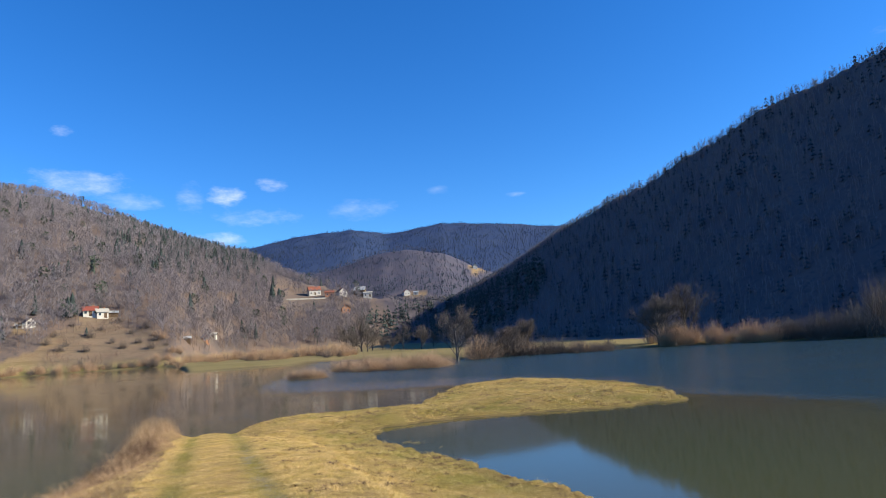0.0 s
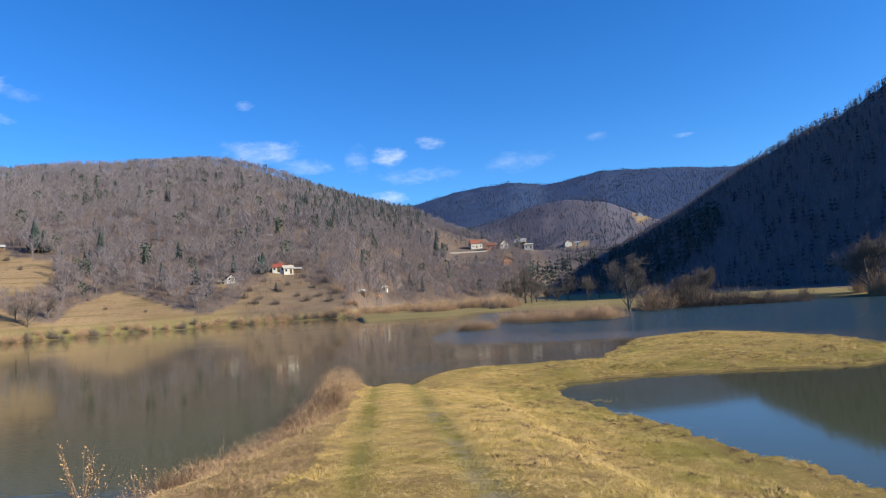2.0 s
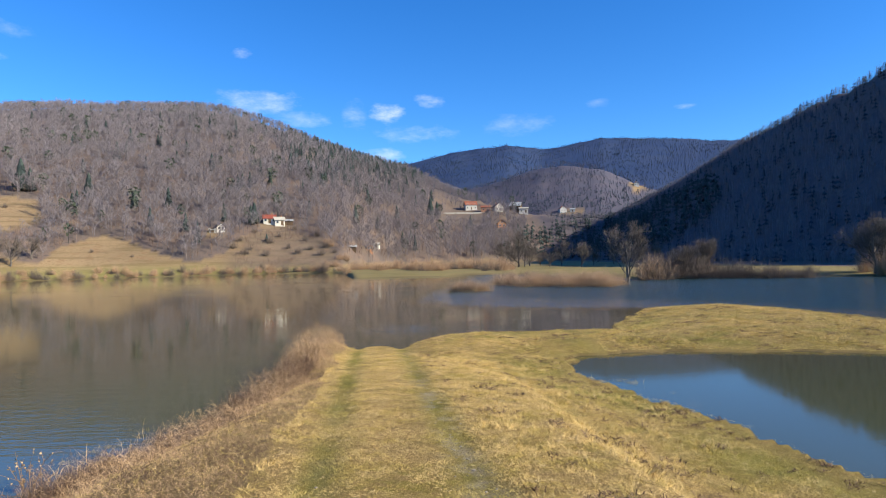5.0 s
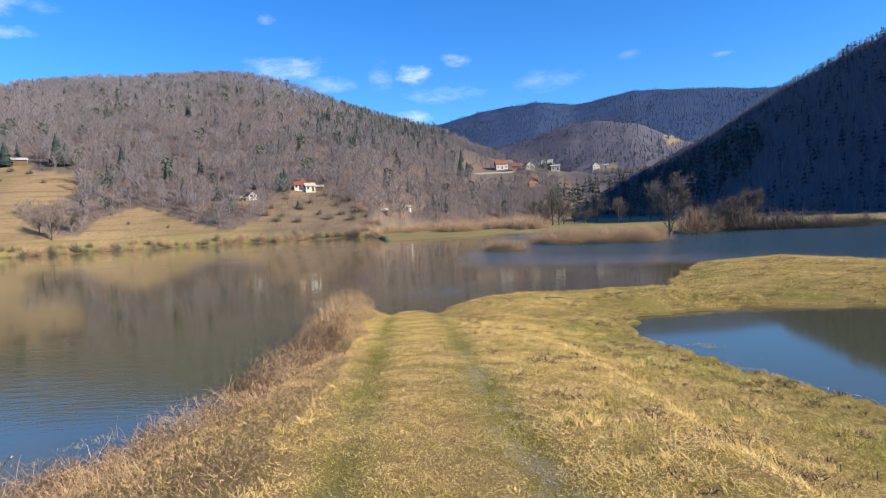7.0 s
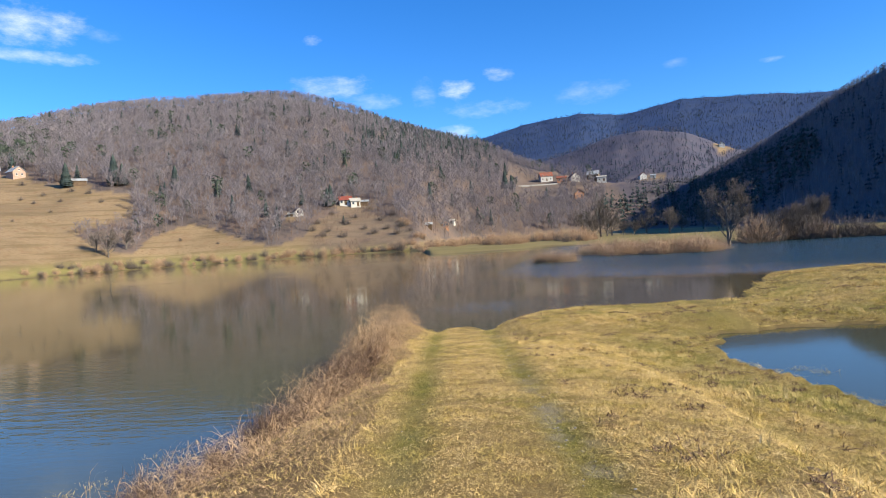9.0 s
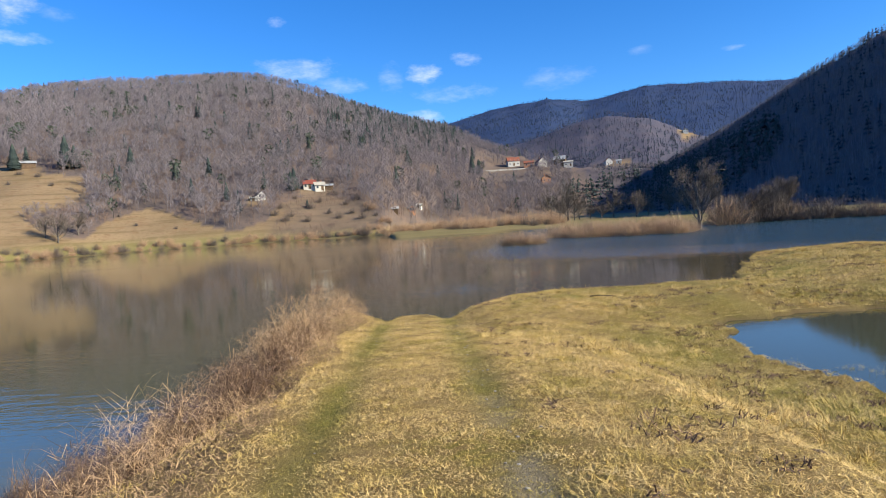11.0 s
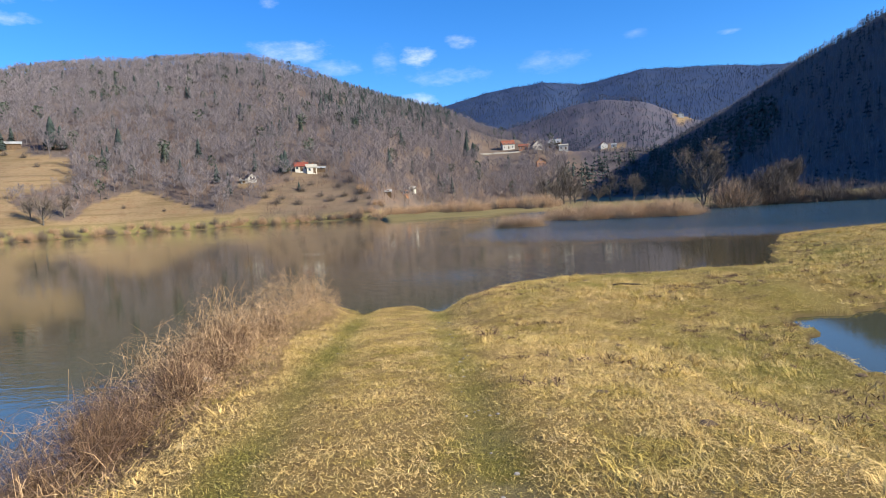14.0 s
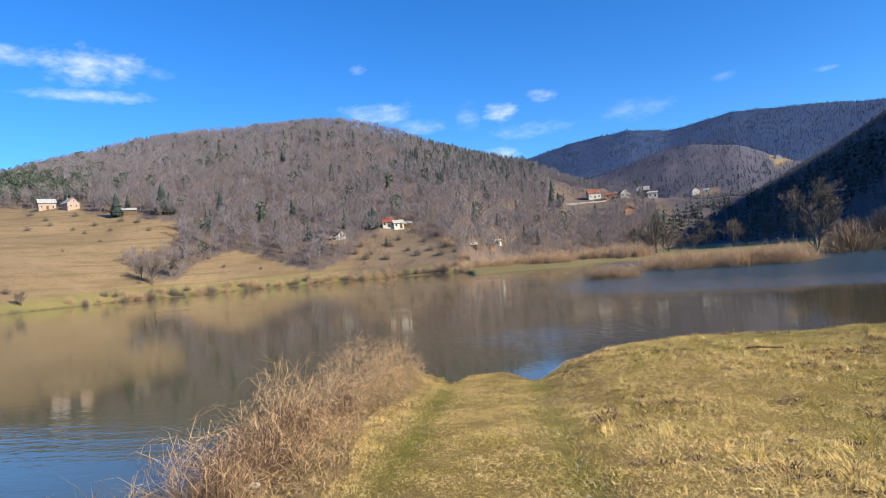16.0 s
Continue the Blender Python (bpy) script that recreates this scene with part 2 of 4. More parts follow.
def near_height(x, y):
    d = bank_distance(x, y)
    d = d + .25 * wob(x, y, 1.1, 2) + .14 * wob(x, y, .6, 8) * (x > 3) + .04 * wob(x, y, .4, 5)
    u = x - path_x(y)
    zc = path_z(y)
    right = np.maximum(zc - .045 * np.maximum(u - 1.1, 0), .36 + .05 * wob(x, y, 4, 1))
    left = np.maximum(zc + .05, .42)
    k1 = np.clip((u - 1.0) / .7, 0, 1)
    k2 = np.clip((-u - 1.1) / .6, 0, 1)
    flat = zc * (1 - k1) * (1 - k2) + right * k1 + left * k2
    pond = np.clip((u - .9) / 2.5, 0, 1) * np.clip((-1.0 - y) / 3, 0, 1)
    k = .5 + (.14 - .5) * pond
    k = k + (.16 - k) * np.clip((x - 7.5) / 3, 0, 1)
    ramp = k * d
    h = np.where(d > 0, -np.log(np.exp(-7 * np.minimum(flat, 6)) + np.exp(-7 * np.minimum(ramp, 6))) / 7 + .099 * np.exp(-4 * np.abs(d)), .17 * d)
    h = np.where(d > 0, np.maximum(h, .02 * np.minimum(d, 1)), h)
    return np.maximum(h, -1.6) - .03 * rut(x, y) * (d > 0) + .02 * wob(x, y, 1.1, 3) * (d > .2), d


def polar(x, y):
    dx, dy = x - OX, y - OY
    return np.hypot(dx, dy), deg(np.arctan2(dx, dy))


def shore_r(a):
    return np.interp(a, [-180, -100, -60, -45, -38, -30, -22, -14, -9, -8.2, -7.4, -.8, 5.5, 7.2, 10, 14.5, 18.6, 20, 26, 31, 36, 40, 50, 60, 90, 140, 180],
                     [95, 120, 160, 182, 212, 222, 222, 220, 212, 190, 126, 124, 127, 129, 120, 104, 94, 87, 88, 93, 92, 93, 90, 92, 95, 90, 95])


def foot_r(a):
    return np.interp(a, [-60, -8, -3, 5, 14, 30], [0, 6, 90, 130, 190, 260]) + np.maximum(shore_r(np.minimum(a, -9.0)), 60) * (a <= -9) + 212 * (a > -9)


def left_hill(r, a):
    e = np.interp(a, [-130, -75, -60, -45, -40, -34, -28, -21, -17, -13, -8, -2.3, 0, 3, 6, 9, 12, 18, 25, 35], [2, 6, 7.4, 9.6, 11.1, 12.5, 13.2, 14.15, 13.8, 12.5, 10.85, 9.25, 8.1, 6.5, 4.9, 4.2, 3.9, 3.6, 2.6, .5])
    rc = np.interp(a, [-100, -8, 0, 6, 12], [750, 750, 650, 520, 480])
    top = rc * np.tan(np.radians(e)) + 2.8 - np.interp(a, [2, 6], [10, 0])
    u = (r - foot_r(a)) / (rc - foot_r(a))
    return np.where(u < 0, -3, np.where(u < 1, top * u * (1.14 - .14 * u * u), top * (1 - .3 * (u - 1))))


def right_hill(x, y):
    # ridge nearer than y 150 is unseen: raised here to shade the slope
    z = np.interp(y, [-30, 20, 62, 90, 205, 252, 305, 373, 438, 488, 560, 640, 760, 900], [2, 12, 98, 106, 99, 97, 92, 88, 81, 74, 66, 59, 40, 20]) - 2.6
    xf = np.interp(y, [0, 100, 200, 400, 600], [112, 106, 100, 82, 80])
    u = (x - xf) / (226 - xf)
    return np.where(u < 0, -3, z * np.where(u < 1, np.maximum(u, 0) ** 1.12, 1 - .12 * (u - 1)))


def far_hill(r, a):
    e1 = np.interp(a, [-5, 2.3, 7.3, 10, 12.3, 15.5, 18.6, 22, 30], [4, 7.0, 8.2, 8.8, 9.0, 8.5, 7.0, 5.8, 4])
    e2 = np.interp(a, [-60, -12, -2.3, 2, 5, 7.2, 10.5, 13, 15.5, 18, 20, 23, 26, 32, 45, 70], [3, 8.2, 9.3, 10.15, 10.55, 10.7, 10.15, 10.45, 10.75, 10.7, 10.6, 10.25, 9.8, 9, 7, 3])
    t1 = 1000 * np.tan(np.radians(e1)) - 7
    t2 = 1800 * np.tan(np.radians(e2)) - 8
    u1, u2 = (r - 560) / 440, (r - 900) / 900
    z1 = np.where(u1 < 0, -3, t1 * np.where(u1 < 1, np.maximum(u1, 0) ** 1.2, 1 - .5 * (u1 - 1)))
    z2 = np.where(u2 < 0, -3, t2 * np.where(u2 < 1, u2, 1 - .5 * (u2 - 1)))
    return np.maximum(z1, z2) * (np.abs(a) < 75)


def land(x, y):
    """Height of the ground, distance inland from the near bank, wooded or open."""
    x, y = np.asarray(x, float), np.asarray(y, float)
    r, a = polar(x, y)
    z = np.full(x.shape, -1.6)
    d = np.full(x.shape, -50.0)
    close = (np.abs(x - 5) < 45) & (y > -75) & (y < 40)
    z[close], d[close] = near_height(x[close], y[close])
    f = (r - shore_r(a)) * .8 + 1.2 * wob(x, y, 9, 4) * (np.abs(a) < 100)
    base = np.clip(f * .09, -1.6, .55) + np.clip((f - 8) * .006, 0, 2.5)
    hills = np.maximum(np.maximum(left_hill(r, a), right_hill(x, y)), far_hill(r, a))
    rough = np.clip(hills / 40, 0, 1) * (3.0 * wob(x, y, 55, 1) + 1.5 * wob(x, y, 21, 2)) + np.clip((hills - 90) / 60, 0, 1) * 7 * wob(x, y, 170, 5)
    z = np.maximum(z, np.where(f > 0, np.maximum(base, hills + rough), base))
    z = np.where(y < -75, np.maximum(z, 2.5), z)
    return z, d


# house plots kept free of trees: bearing, height, half width (degrees)
CLEARINGS = [(-14.0, 3.7, 1.5), (-19.2, 3.1, .9), (-5.6, 1.3, .7), (-41, 6.9, 2), (-36, 6.3, .9), (6.7, 3.0, .7), (3.4, 4.6, 2.1), (3.3, 4.0, 2.2), (3.3, 3.6, 1.9), (12.5, 4.2, 1.6), (18.7, 6.15, .55)]


def spur(a, e):
    """The tongue of low trees that divides the two meadows."""
    lo = np.interp(a, [-36.7, -34.7, -32.7, -32], [2.3, 1.17, .7, 1.5])
    hi = np.interp(a, [-36.7, -36.1, -32.4, -32], [2.4, 2.8, 3.7, 4.6])
    return (a > -36.7) & (a < -32) & (e > lo) & (e < hi)


def wooded(x, y, z):
    """How densely trees stand: 0 in the fields, 1 in the woods."""
    r, a = polar(x, y)
    e = deg(np.arctan2(z - 2.8, r)) + .25 * wob(x, y, 30, 7)
    w = (z > 3.0).astype(float)
    edge = np.interp(a, [-60, -42, -40, -36.3, -32.5, -32.2, -32, -27.9, -21.3, -18.5, -17.5, -14, -10, -8.5, -6], [7.4, 7.0, 6.5, 6.35, 5.35, 3.2, 1.6, 3.05, .3, 1.2, 2.6, 3.5, 2.4, 1.0, .2])
    w = np.where((a < -6) & (e < edge), 0, w)
    w = np.where(spur(a, e), 1, w)
    w = np.where((a > 0) & (a < 9.5) & (r < 560) & (e > 4.1), .3, w)
    w = np.where((a > 8) & (a < 15) & (r < 640) & (x < 160) & (e > 3.4) & (e < 5.5), 0, w)
    w = np.where((a > 18.0) & (a < 19.5) & (r > 800) & (r < 1010) & (e > 6.1), 0, w)
    for ca, ce, wide in CLEARINGS:
        w = np.where((np.abs(a - ca) < wide) & (e > ce - .45) & (e < ce + .2), 0, w)
    return np.where(z < 1.5, 0, w)


def spot(a, e, lift=2.8):
    """The ground point that lies at bearing a and height e degrees from the middle of the path."""
    rr = np.arange(120.0, 1900.0, 1.0)
    x, y = OX + rr * math.sin(radians(a)), OY + rr * math.cos(radians(a))
    z = land(x, y)[0]
    k = np.argmax(z >= lift + rr * math.tan(radians(e)))
    return float(x[k]), float(y[k]), float(z[k])


def spot_at(x, y):
    return float(land(np.array([float(x)]), np.array([float(y)]))[0][0])


def mesh_of(name, verts, faces_n, index, material, attrs=(), smooth=False):
    """A mesh from flat arrays: vertices, corners a face, vertex index."""
    me = bpy.data.meshes.new(name)
    verts = np.ascontiguousarray(verts, np.float32).reshape(-1, 3)
    index = np.ascontiguousarray(index, np.int32).ravel()
    n = len(index) // faces_n
    me.vertices.add(len(verts))
    me.vertices.foreach_set("co", verts.ravel())
    me.loops.add(len(index))
    me.loops.foreach_set("vertex_index", index)
    me.polygons.add(n)
    me.polygons.foreach_set("loop_start", np.arange(n, dtype=np.int32) * faces_n)
    me.polygons.foreach_set("loop_total", np.full(n, faces_n, np.int32))
    if smooth:
        me.polygons.foreach_set("use_smooth", np.ones(n, bool))
    me.update(calc_edges=True)
    for key, values in attrs:
        me.attributes.new(key, "FLOAT", "POINT").data.foreach_set("value", np.ascontiguousarray(values, np.float32))
    me.materials.append(material)
    return me


def soup(name, tris, material, attrs=()):
    tris = np.asarray(tris, np.float32).reshape(-1, 3)
    return mesh_of(name, tris, 3, np.arange(len(tris)), material, attrs)


def greenness(x, y):
    """Where the sward is green: along the ruts, in the wet hollows by the pond."""
    u = x - path_x(y)
    g = .9 * np.exp(-((np.abs(u) - .78) / .24) ** 2) * np.clip(.75 + .5 * wob(x, y, 1.2, 3), .2, 1)
    d = bank_distance(x, y)
    low = np.exp(-((d - 1.2) / 1.3) ** 2) * np.clip(.6 + .7 * wob(x, y, 1.6, 1), 0, 1) * (x > 2.5)
    g = np.maximum(g, .85 * low)
    g = np.maximum(g, .6 * np.clip(wob(x, y, 1.9, 6) - .4, 0, 1) * (u > 1.3))
    g = np.maximum(g, (.14 + .6 * wob(x, y, 1.3, 4) + .25 * wob(x, y, .4, 2)) * np.clip((u - 2.6) / 1.6, .12, 1) * (u > 1.2))
    g = np.maximum(g, np.where((x > 9) & (y > -5), .18 + .25 * wob(x, y, 3, 2), 0))
    return np.clip(g * np.clip(1 + (u + .95) / .5, .15, 1), 0, 1)


def make_ground():
    gx, gy = 2.0, -31.0
    rings, r = [.002], .6
    while r < 2700:
        rings.append(r)
        r *= 1.014 if 5 < r < 38 else 1.025 if r < 75 else (1.014 if 200 < r < 340 else 1.036)
    rings = np.array(rings)
    ang = np.radians(np.concatenate([np.arange(-62, 62, .3), np.arange(62, 298, 2.0)]))
    A, R = np.meshgrid(ang, rings)
    x, y = gx + R * np.sin(A), gy + R * np.cos(A)
    z, d = land(x.ravel(), y.ravel())
    x, y = x.ravel(), y.ravel()
    m, k = len(rings), len(ang)
    i = np.arange(m - 1)[:, None] * k
    j = np.arange(k)[None]
    jn = (j + 1) % k
    quads = np.stack([i + j, i + jn, i + k + jn, i + k + j], -1).reshape(-1, 4)
    near = ((np.abs(x - 5) < 45) & (y < 30) & (d > -45)).astype(float)
    rr, a = polar(x, y)
    green = np.zeros(len(x))
    s = near > 0
    green[s] = greenness(x[s], y[s])
    f = (rr - shore_r(a)) * .8
    wet = np.clip(np.where(s, (.045 - z) / .05, (.12 - z) / .1), 0, 1)
    lush = np.clip(.9 - np.abs(f - 5) / 9, 0, 1) * (a < -8) + (a >= -8) * np.clip(1.3 - f / 170, 0, 1) * .5 * (right_hill(x, y) < 1)
    # painted haze blue grows with distance, a quarter of it on the right hill
    ob = new("ground", mesh_of("ground", np.stack([x, y, z], -1), 4, quads, M_GROUND,
             # field at the right hill's foot gets dark wood colour for its shade
             [("near", near), ("green", green), ("rut", rut(x, y) * near * np.clip((x - path_x(y)) * 2, .1, .8) * np.clip((-9 - y) / 5, .1, 1)), ("wet", wet), ("lush", lush), ("haze_tint", np.where((right_hill(x, y) > 1) & (rr < 640), .25, np.interp(rr, [560, 700, 1000, 1060], [0, .5, .5, 1]))), ("dry", np.clip((-(x - path_x(y)) - .95) / .5, 0, 1)), ("wood", np.maximum.reduce((wooded(x, y, z), .5 * np.clip((a + 20 + 1.5 * wob(x, y, 12, 3)) / 3, 0, 1) * ((a < 12) & (z > 2.5)) + .35 * ((a > -9) & (a < 12) & (z > 2.5)), (x > 78) & (y > 70) & (rr < 500))))], True))
    return tagged(ob, "flooded valley floor and hills, straw-coloured winter grass with green patches", "ground", kind="structure")


def make_water():
    xs = np.concatenate([np.arange(-420, -20, 20.0), np.arange(-20, 40, 2.0), np.arange(40, 141, 5.0)])
    ys = np.concatenate([np.arange(-75, -30, 9.0), np.arange(-30, 60, 2.0), np.arange(60, 130, 5.0), np.arange(130, 421, 20.0)])
    X, Y = np.meshgrid(xs, ys)
    k = len(xs)
    i, j = np.arange(len(ys) - 1)[:, None] * k, np.arange(k - 1)[None]
    quads = np.stack([i + j, i + j + 1, i + k + j + 1, i + k + j], -1).reshape(-1, 4)
    x, y = X.ravel(), Y.ravel()
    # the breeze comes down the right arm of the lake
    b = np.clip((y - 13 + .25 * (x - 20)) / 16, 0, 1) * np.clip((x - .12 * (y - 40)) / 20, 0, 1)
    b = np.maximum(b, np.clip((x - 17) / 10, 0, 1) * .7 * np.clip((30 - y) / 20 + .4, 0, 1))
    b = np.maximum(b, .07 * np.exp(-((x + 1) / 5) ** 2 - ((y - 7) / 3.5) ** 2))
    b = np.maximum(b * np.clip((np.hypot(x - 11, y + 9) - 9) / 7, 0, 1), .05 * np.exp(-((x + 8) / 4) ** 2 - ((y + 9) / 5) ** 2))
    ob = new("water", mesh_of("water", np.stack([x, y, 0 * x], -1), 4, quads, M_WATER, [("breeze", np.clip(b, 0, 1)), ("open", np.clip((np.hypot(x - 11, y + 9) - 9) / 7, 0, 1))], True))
    return tagged(ob, "murky brown-green flood water, calm with breezy ripples tinted sky blue", "water", kind="structure")


make_ground()
make_water()

# ---- woods ----
rng = np.random.default_rng(5)


def strip(p0, p1, w0, w1, side):
    """A flat tapering strip from p0 to p1 as two triangles."""
    a, b, c, d = p0 - side * w0, p0 + side * w0, p1 + side * w1, p1 - side * w1
    return [(a, b, c), (a, c, d)]


def spike(p0, p1, w, side):
    return [(p0 - side * w, p0 + side * w, p1)]


def unit(v):
    return v / (np.linalg.norm(v) + 1e-9)


def bare_template(seed, limbs, twigs, thick=1.0):
    """A leafless tree one metre tall as triangles."""
    g = np.random.default_rng(seed)
    out = []
    top = np.array([g.normal(0, .04), g.normal(0, .04), .86])
    for s in ((1, 0, 0), (0, 1, 0)):
        out += strip(np.zeros(3), top, .009 * thick, .003 * thick, np.array(s, float))
    for i in range(limbs):
        h = g.uniform(.22, .82)
        p = top * h / .86
        a = g.uniform(0, 2 * np.pi)
        up = g.uniform(.55, 1.5)
        way = unit(np.array([np.cos(a), np.sin(a), up]))
        n = g.uniform(.2, .42) * (1.25 - .6 * h)
        q = p + way * n
        side = unit(np.cross(way, g.normal(size=3)))
        out += spike(p, q, .009 * thick, side)
        for k in range(twigs):
            f = g.uniform(.35, 1)
            b = p + way * n * f
            w2 = unit(way + g.normal(0, .55, 3) + np.array([0, 0, .45]))
            out += spike(b, b + w2 * g.uniform(.09, .2), .0075 * thick, unit(np.cross(w2, g.normal(size=3))))
    return np.array(out, np.float32)


def fir_template(seed, tiers, teeth):
    g = np.random.default_rng(seed)
    out = strip(np.zeros(3), np.array([0, 0, .95]), .018, .002, np.array([1.0, 0, 0]))
    for i in range(tiers):
        h = .12 + .86 * i / tiers
        rad = .2 * (1 - h) ** .8 * g.uniform(.85, 1.15) + .012
        for k in range(teeth):
            a = 2 * np.pi * (k + g.uniform(0, .8)) / teeth
            t = np.array([np.cos(a) * rad, np.sin(a) * rad, h - .05 * g.uniform(.5, 1.5)])
            s = np.array([-np.sin(a), np.cos(a), 0]) * rad * .55
            out.append((np.array([0, 0, h + .12]), t - s, t + s))
    return np.array(out, np.float32)


def pine_template(seed, n):
    g = np.random.default_rng(seed)
    out = strip(np.zeros(3), np.array([0, 0, .8]), .02, .008, np.array([1.0, 0, 0]))
    for i in range(n):
        v = g.normal(size=3)
        v = unit(v) * g.uniform(.5, 1) ** .5
        c = np.array([v[0] * .2, v[1] * .2, .66 + v[2] * .3])
        e1, e2 = unit(g.normal(size=3)), unit(g.normal(size=3))
        s = g.uniform(.05, .09)
        out.append((c + e1 * s, c + e2 * s, c - (e1 + e2) * s * .6))
    return np.array(out, np.float32)


def scatter(templates, x, y, z, h, g):
    """Copies of the templates at the points, turned and scaled, as one run of triangles."""
    runs = []
    pick = g.integers(0, len(templates), len(x))
    for k, t in enumerate(templates):
        s = pick == k
        n = int(s.sum())
        if not n:
            continue
        a = g.uniform(0, 2 * np.pi, n)
        c, q = np.cos(a)[:, None, None], np.sin(a)[:, None, None]
        hs = h[s][:, None, None]
        wide = hs * g.uniform(.85, 1.25, n)[:, None, None]
        px = (t[None, :, :, 0] * c - t[None, :, :, 1] * q) * wide + x[s][:, None, None]
        py = (t[None, :, :, 0] * q + t[None, :, :, 1] * c) * wide + y[s][:, None, None]
        pz = t[None, :, :, 2] * hs + z[s][:, None, None] - .15
        runs.append(np.stack([px, py, pz], -1).reshape(-1, 3))
    return np.concatenate(runs)


def sow(n, a0, a1, r0, r1, g, power=1.0):
    a = g.uniform(a0, a1, n)
    r = r0 + (r1 - r0) * g.uniform(0, 1, n) ** power
    x, y = OX + r * np.sin(np.radians(a)), OY + r * np.cos(np.radians(a))
    z = land(x, y)[0]
    keep = g.uniform(0, 1, n) < wooded(x, y, z)
    return x[keep], y[keep], z[keep], r[keep], a[keep]


def make_woods():
    g = rng
    fine = [bare_template(k, 16, 6, .85) for k in range(6)]
    mid = [bare_template(20 + k, 14, 4, 1.25) for k in range(5)]
    thin = [bare_template(30 + k, 9, 2, 1.7) for k in range(5)]
    small = [bare_template(50 + k, 8, 1, 1.7) for k in range(5)]
    coarse = [bare_template(40 + k, 5, 1, 3.6) for k in range(5)]
    firs = [fir_template(k, 8, 6) for k in range(4)]
    firs_far = [fir_template(10 + k, 3, 4) for k in range(3)]
    pines = [pine_template(k, 60) for k in range(4)]

    def stuff(name, runs, material, label, category):
        tagged(new(name, soup(name, np.concatenate(runs), material)), label, category, kind="stuff")

    # the sunny hill across the water
    x, y, z, r, a = sow(14500, -58, 9, 205, 770, g, .75)
    right = right_hill(x, y) > left_hill(r, a)
    x, y, z, r, a = (v[~right] for v in (x, y, z, r, a))
    e = deg(np.arctan2(z - 2.8, r))
    patch = wob(x, y, 60, 3) + .5 * wob(x, y, 25, 1)
    ridge = np.clip((a + 15) / 6, 0, 1) * np.clip((1 - a) / 3, 0, 1) * np.clip((e - 6.0) / 2, 0, 1)
    p_fir = .012 + .10 * np.clip(patch - .45, 0, 1) + .3 * ridge
    p_pine = .6 * np.exp(-((a + 44) / 5) ** 2 - ((e - 8.2) / 1.0) ** 2) + .02
    roll = g.uniform(0, 1, len(x))
    fir, pine = roll < p_fir, (roll >= p_fir) & (roll < p_fir + p_pine)
    bare = ~(fir | pine)
    h = g.uniform(7, 11, len(x)) * np.where(spur(a, e), .5, 1)
    lo, hi = bare & (r < 430), bare & (r >= 430)
    runs = [scatter(fine, x[lo], y[lo], z[lo], h[lo], g), scatter(mid, x[hi], y[hi], z[hi], h[hi], g)]
    stuff("bare_woods", runs, M_WOODS, "leafless grey-brown winter woods on the hillside", "woods")
    conifers = [scatter(firs, x[fir], y[fir], z[fir], h[fir] * 1.02, g)]
    stuff("pine_wood", [scatter(pines, x[pine], y[pine], z[pine], h[pine] * 1.1, g)], M_PINE, "green pines among the leafless trees", "woods")
    # undergrowth along the foot of the woods
    x, y, z, r, a = sow(5200, -56, 8, 200, 420, g)
    a2, r2 = g.uniform(-18, -7.5, 1500), g.uniform(222, 300, 1500)
    x2, y2 = OX + r2 * np.sin(np.radians(a2)), OY + r2 * np.cos(np.radians(a2))
    k = wob(x2, y2, 14, 3) + .5 * wob(x2, y2, 5, 1) > .1
    x2, y2 = x2[k], y2[k]
    stuff("undergrowth", [scatter(thin, x, y, z, g.uniform(2.0, 4.5, len(x)), g), scatter(thin, x2, y2, land(x2, y2)[0], g.uniform(.8, 2.4, len(x2)), g)], M_SCRUB, "reddish-brown leafless undergrowth on the slope", "undergrowth")
    # the steep hill in its own shade
    n = 17000
    x, y = g.uniform(92, 250, n), 60 + 640 * g.uniform(0, 1, n) ** 1.3
    z = land(x, y)[0]
    r, a = polar(x, y)
    # trees put on the foot field as well, to darken it like shade
    k = ((right_hill(x, y) > 2) & (wooded(x, y, z) > g.uniform(0, 1, n)) | ((y > 85) & (z > .6) & (x > 84))) & (a < 75)
    x, y, z, r = x[k], y[k], z[k], r[k]
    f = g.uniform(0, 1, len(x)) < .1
    h = g.uniform(3.2, 5.2, len(x)) * np.interp(y, [60, 170], [.6, 1])
    stuff("shaded_woods", [scatter(small, x[~f], y[~f], z[~f], h[~f], g)], M_WOODS, "leafless woods on a steep shaded hillside", "woods")
    # these firs share the haze-tinted colour of the far ones
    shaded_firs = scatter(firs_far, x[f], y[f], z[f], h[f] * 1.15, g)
    # dark spruces stand in for the shaded slope below the village road
    n = 1500
    a = g.uniform(8.5, 26, n)
    r = g.uniform(300, 620, n)
    x, y = OX + r * np.sin(np.radians(a)), OY + r * np.cos(np.radians(a))
    z = land(x, y)[0]
    e = deg(np.arctan2(z - 2.8, r))
    k = (e < np.interp(a, [9, 12, 19, 24], [2.5, 2.9, 3.7, 6])) & (z > 2.5)
    conifers.append(scatter(firs_far, x[k], y[k], z[k], g.uniform(6, 10, int(k.sum())), g))
    stuff("fir_wood", conifers, M_FIR, "dark green firs scattered through the woods, and standing in for a shaded slope", "woods")
    # far ridges, with aerial haze put into their tree colours
    x, y, z, r, a = sow(29000, -7, 31, 600, 1850, g)
    p = .12 + .25 * (r > 1020) + .4 * np.clip(wob(x, y, 120, 2), 0, 1) + .35 * np.exp(-((deg(np.arctan2(z, r)) - 5.0) / .9) ** 2)
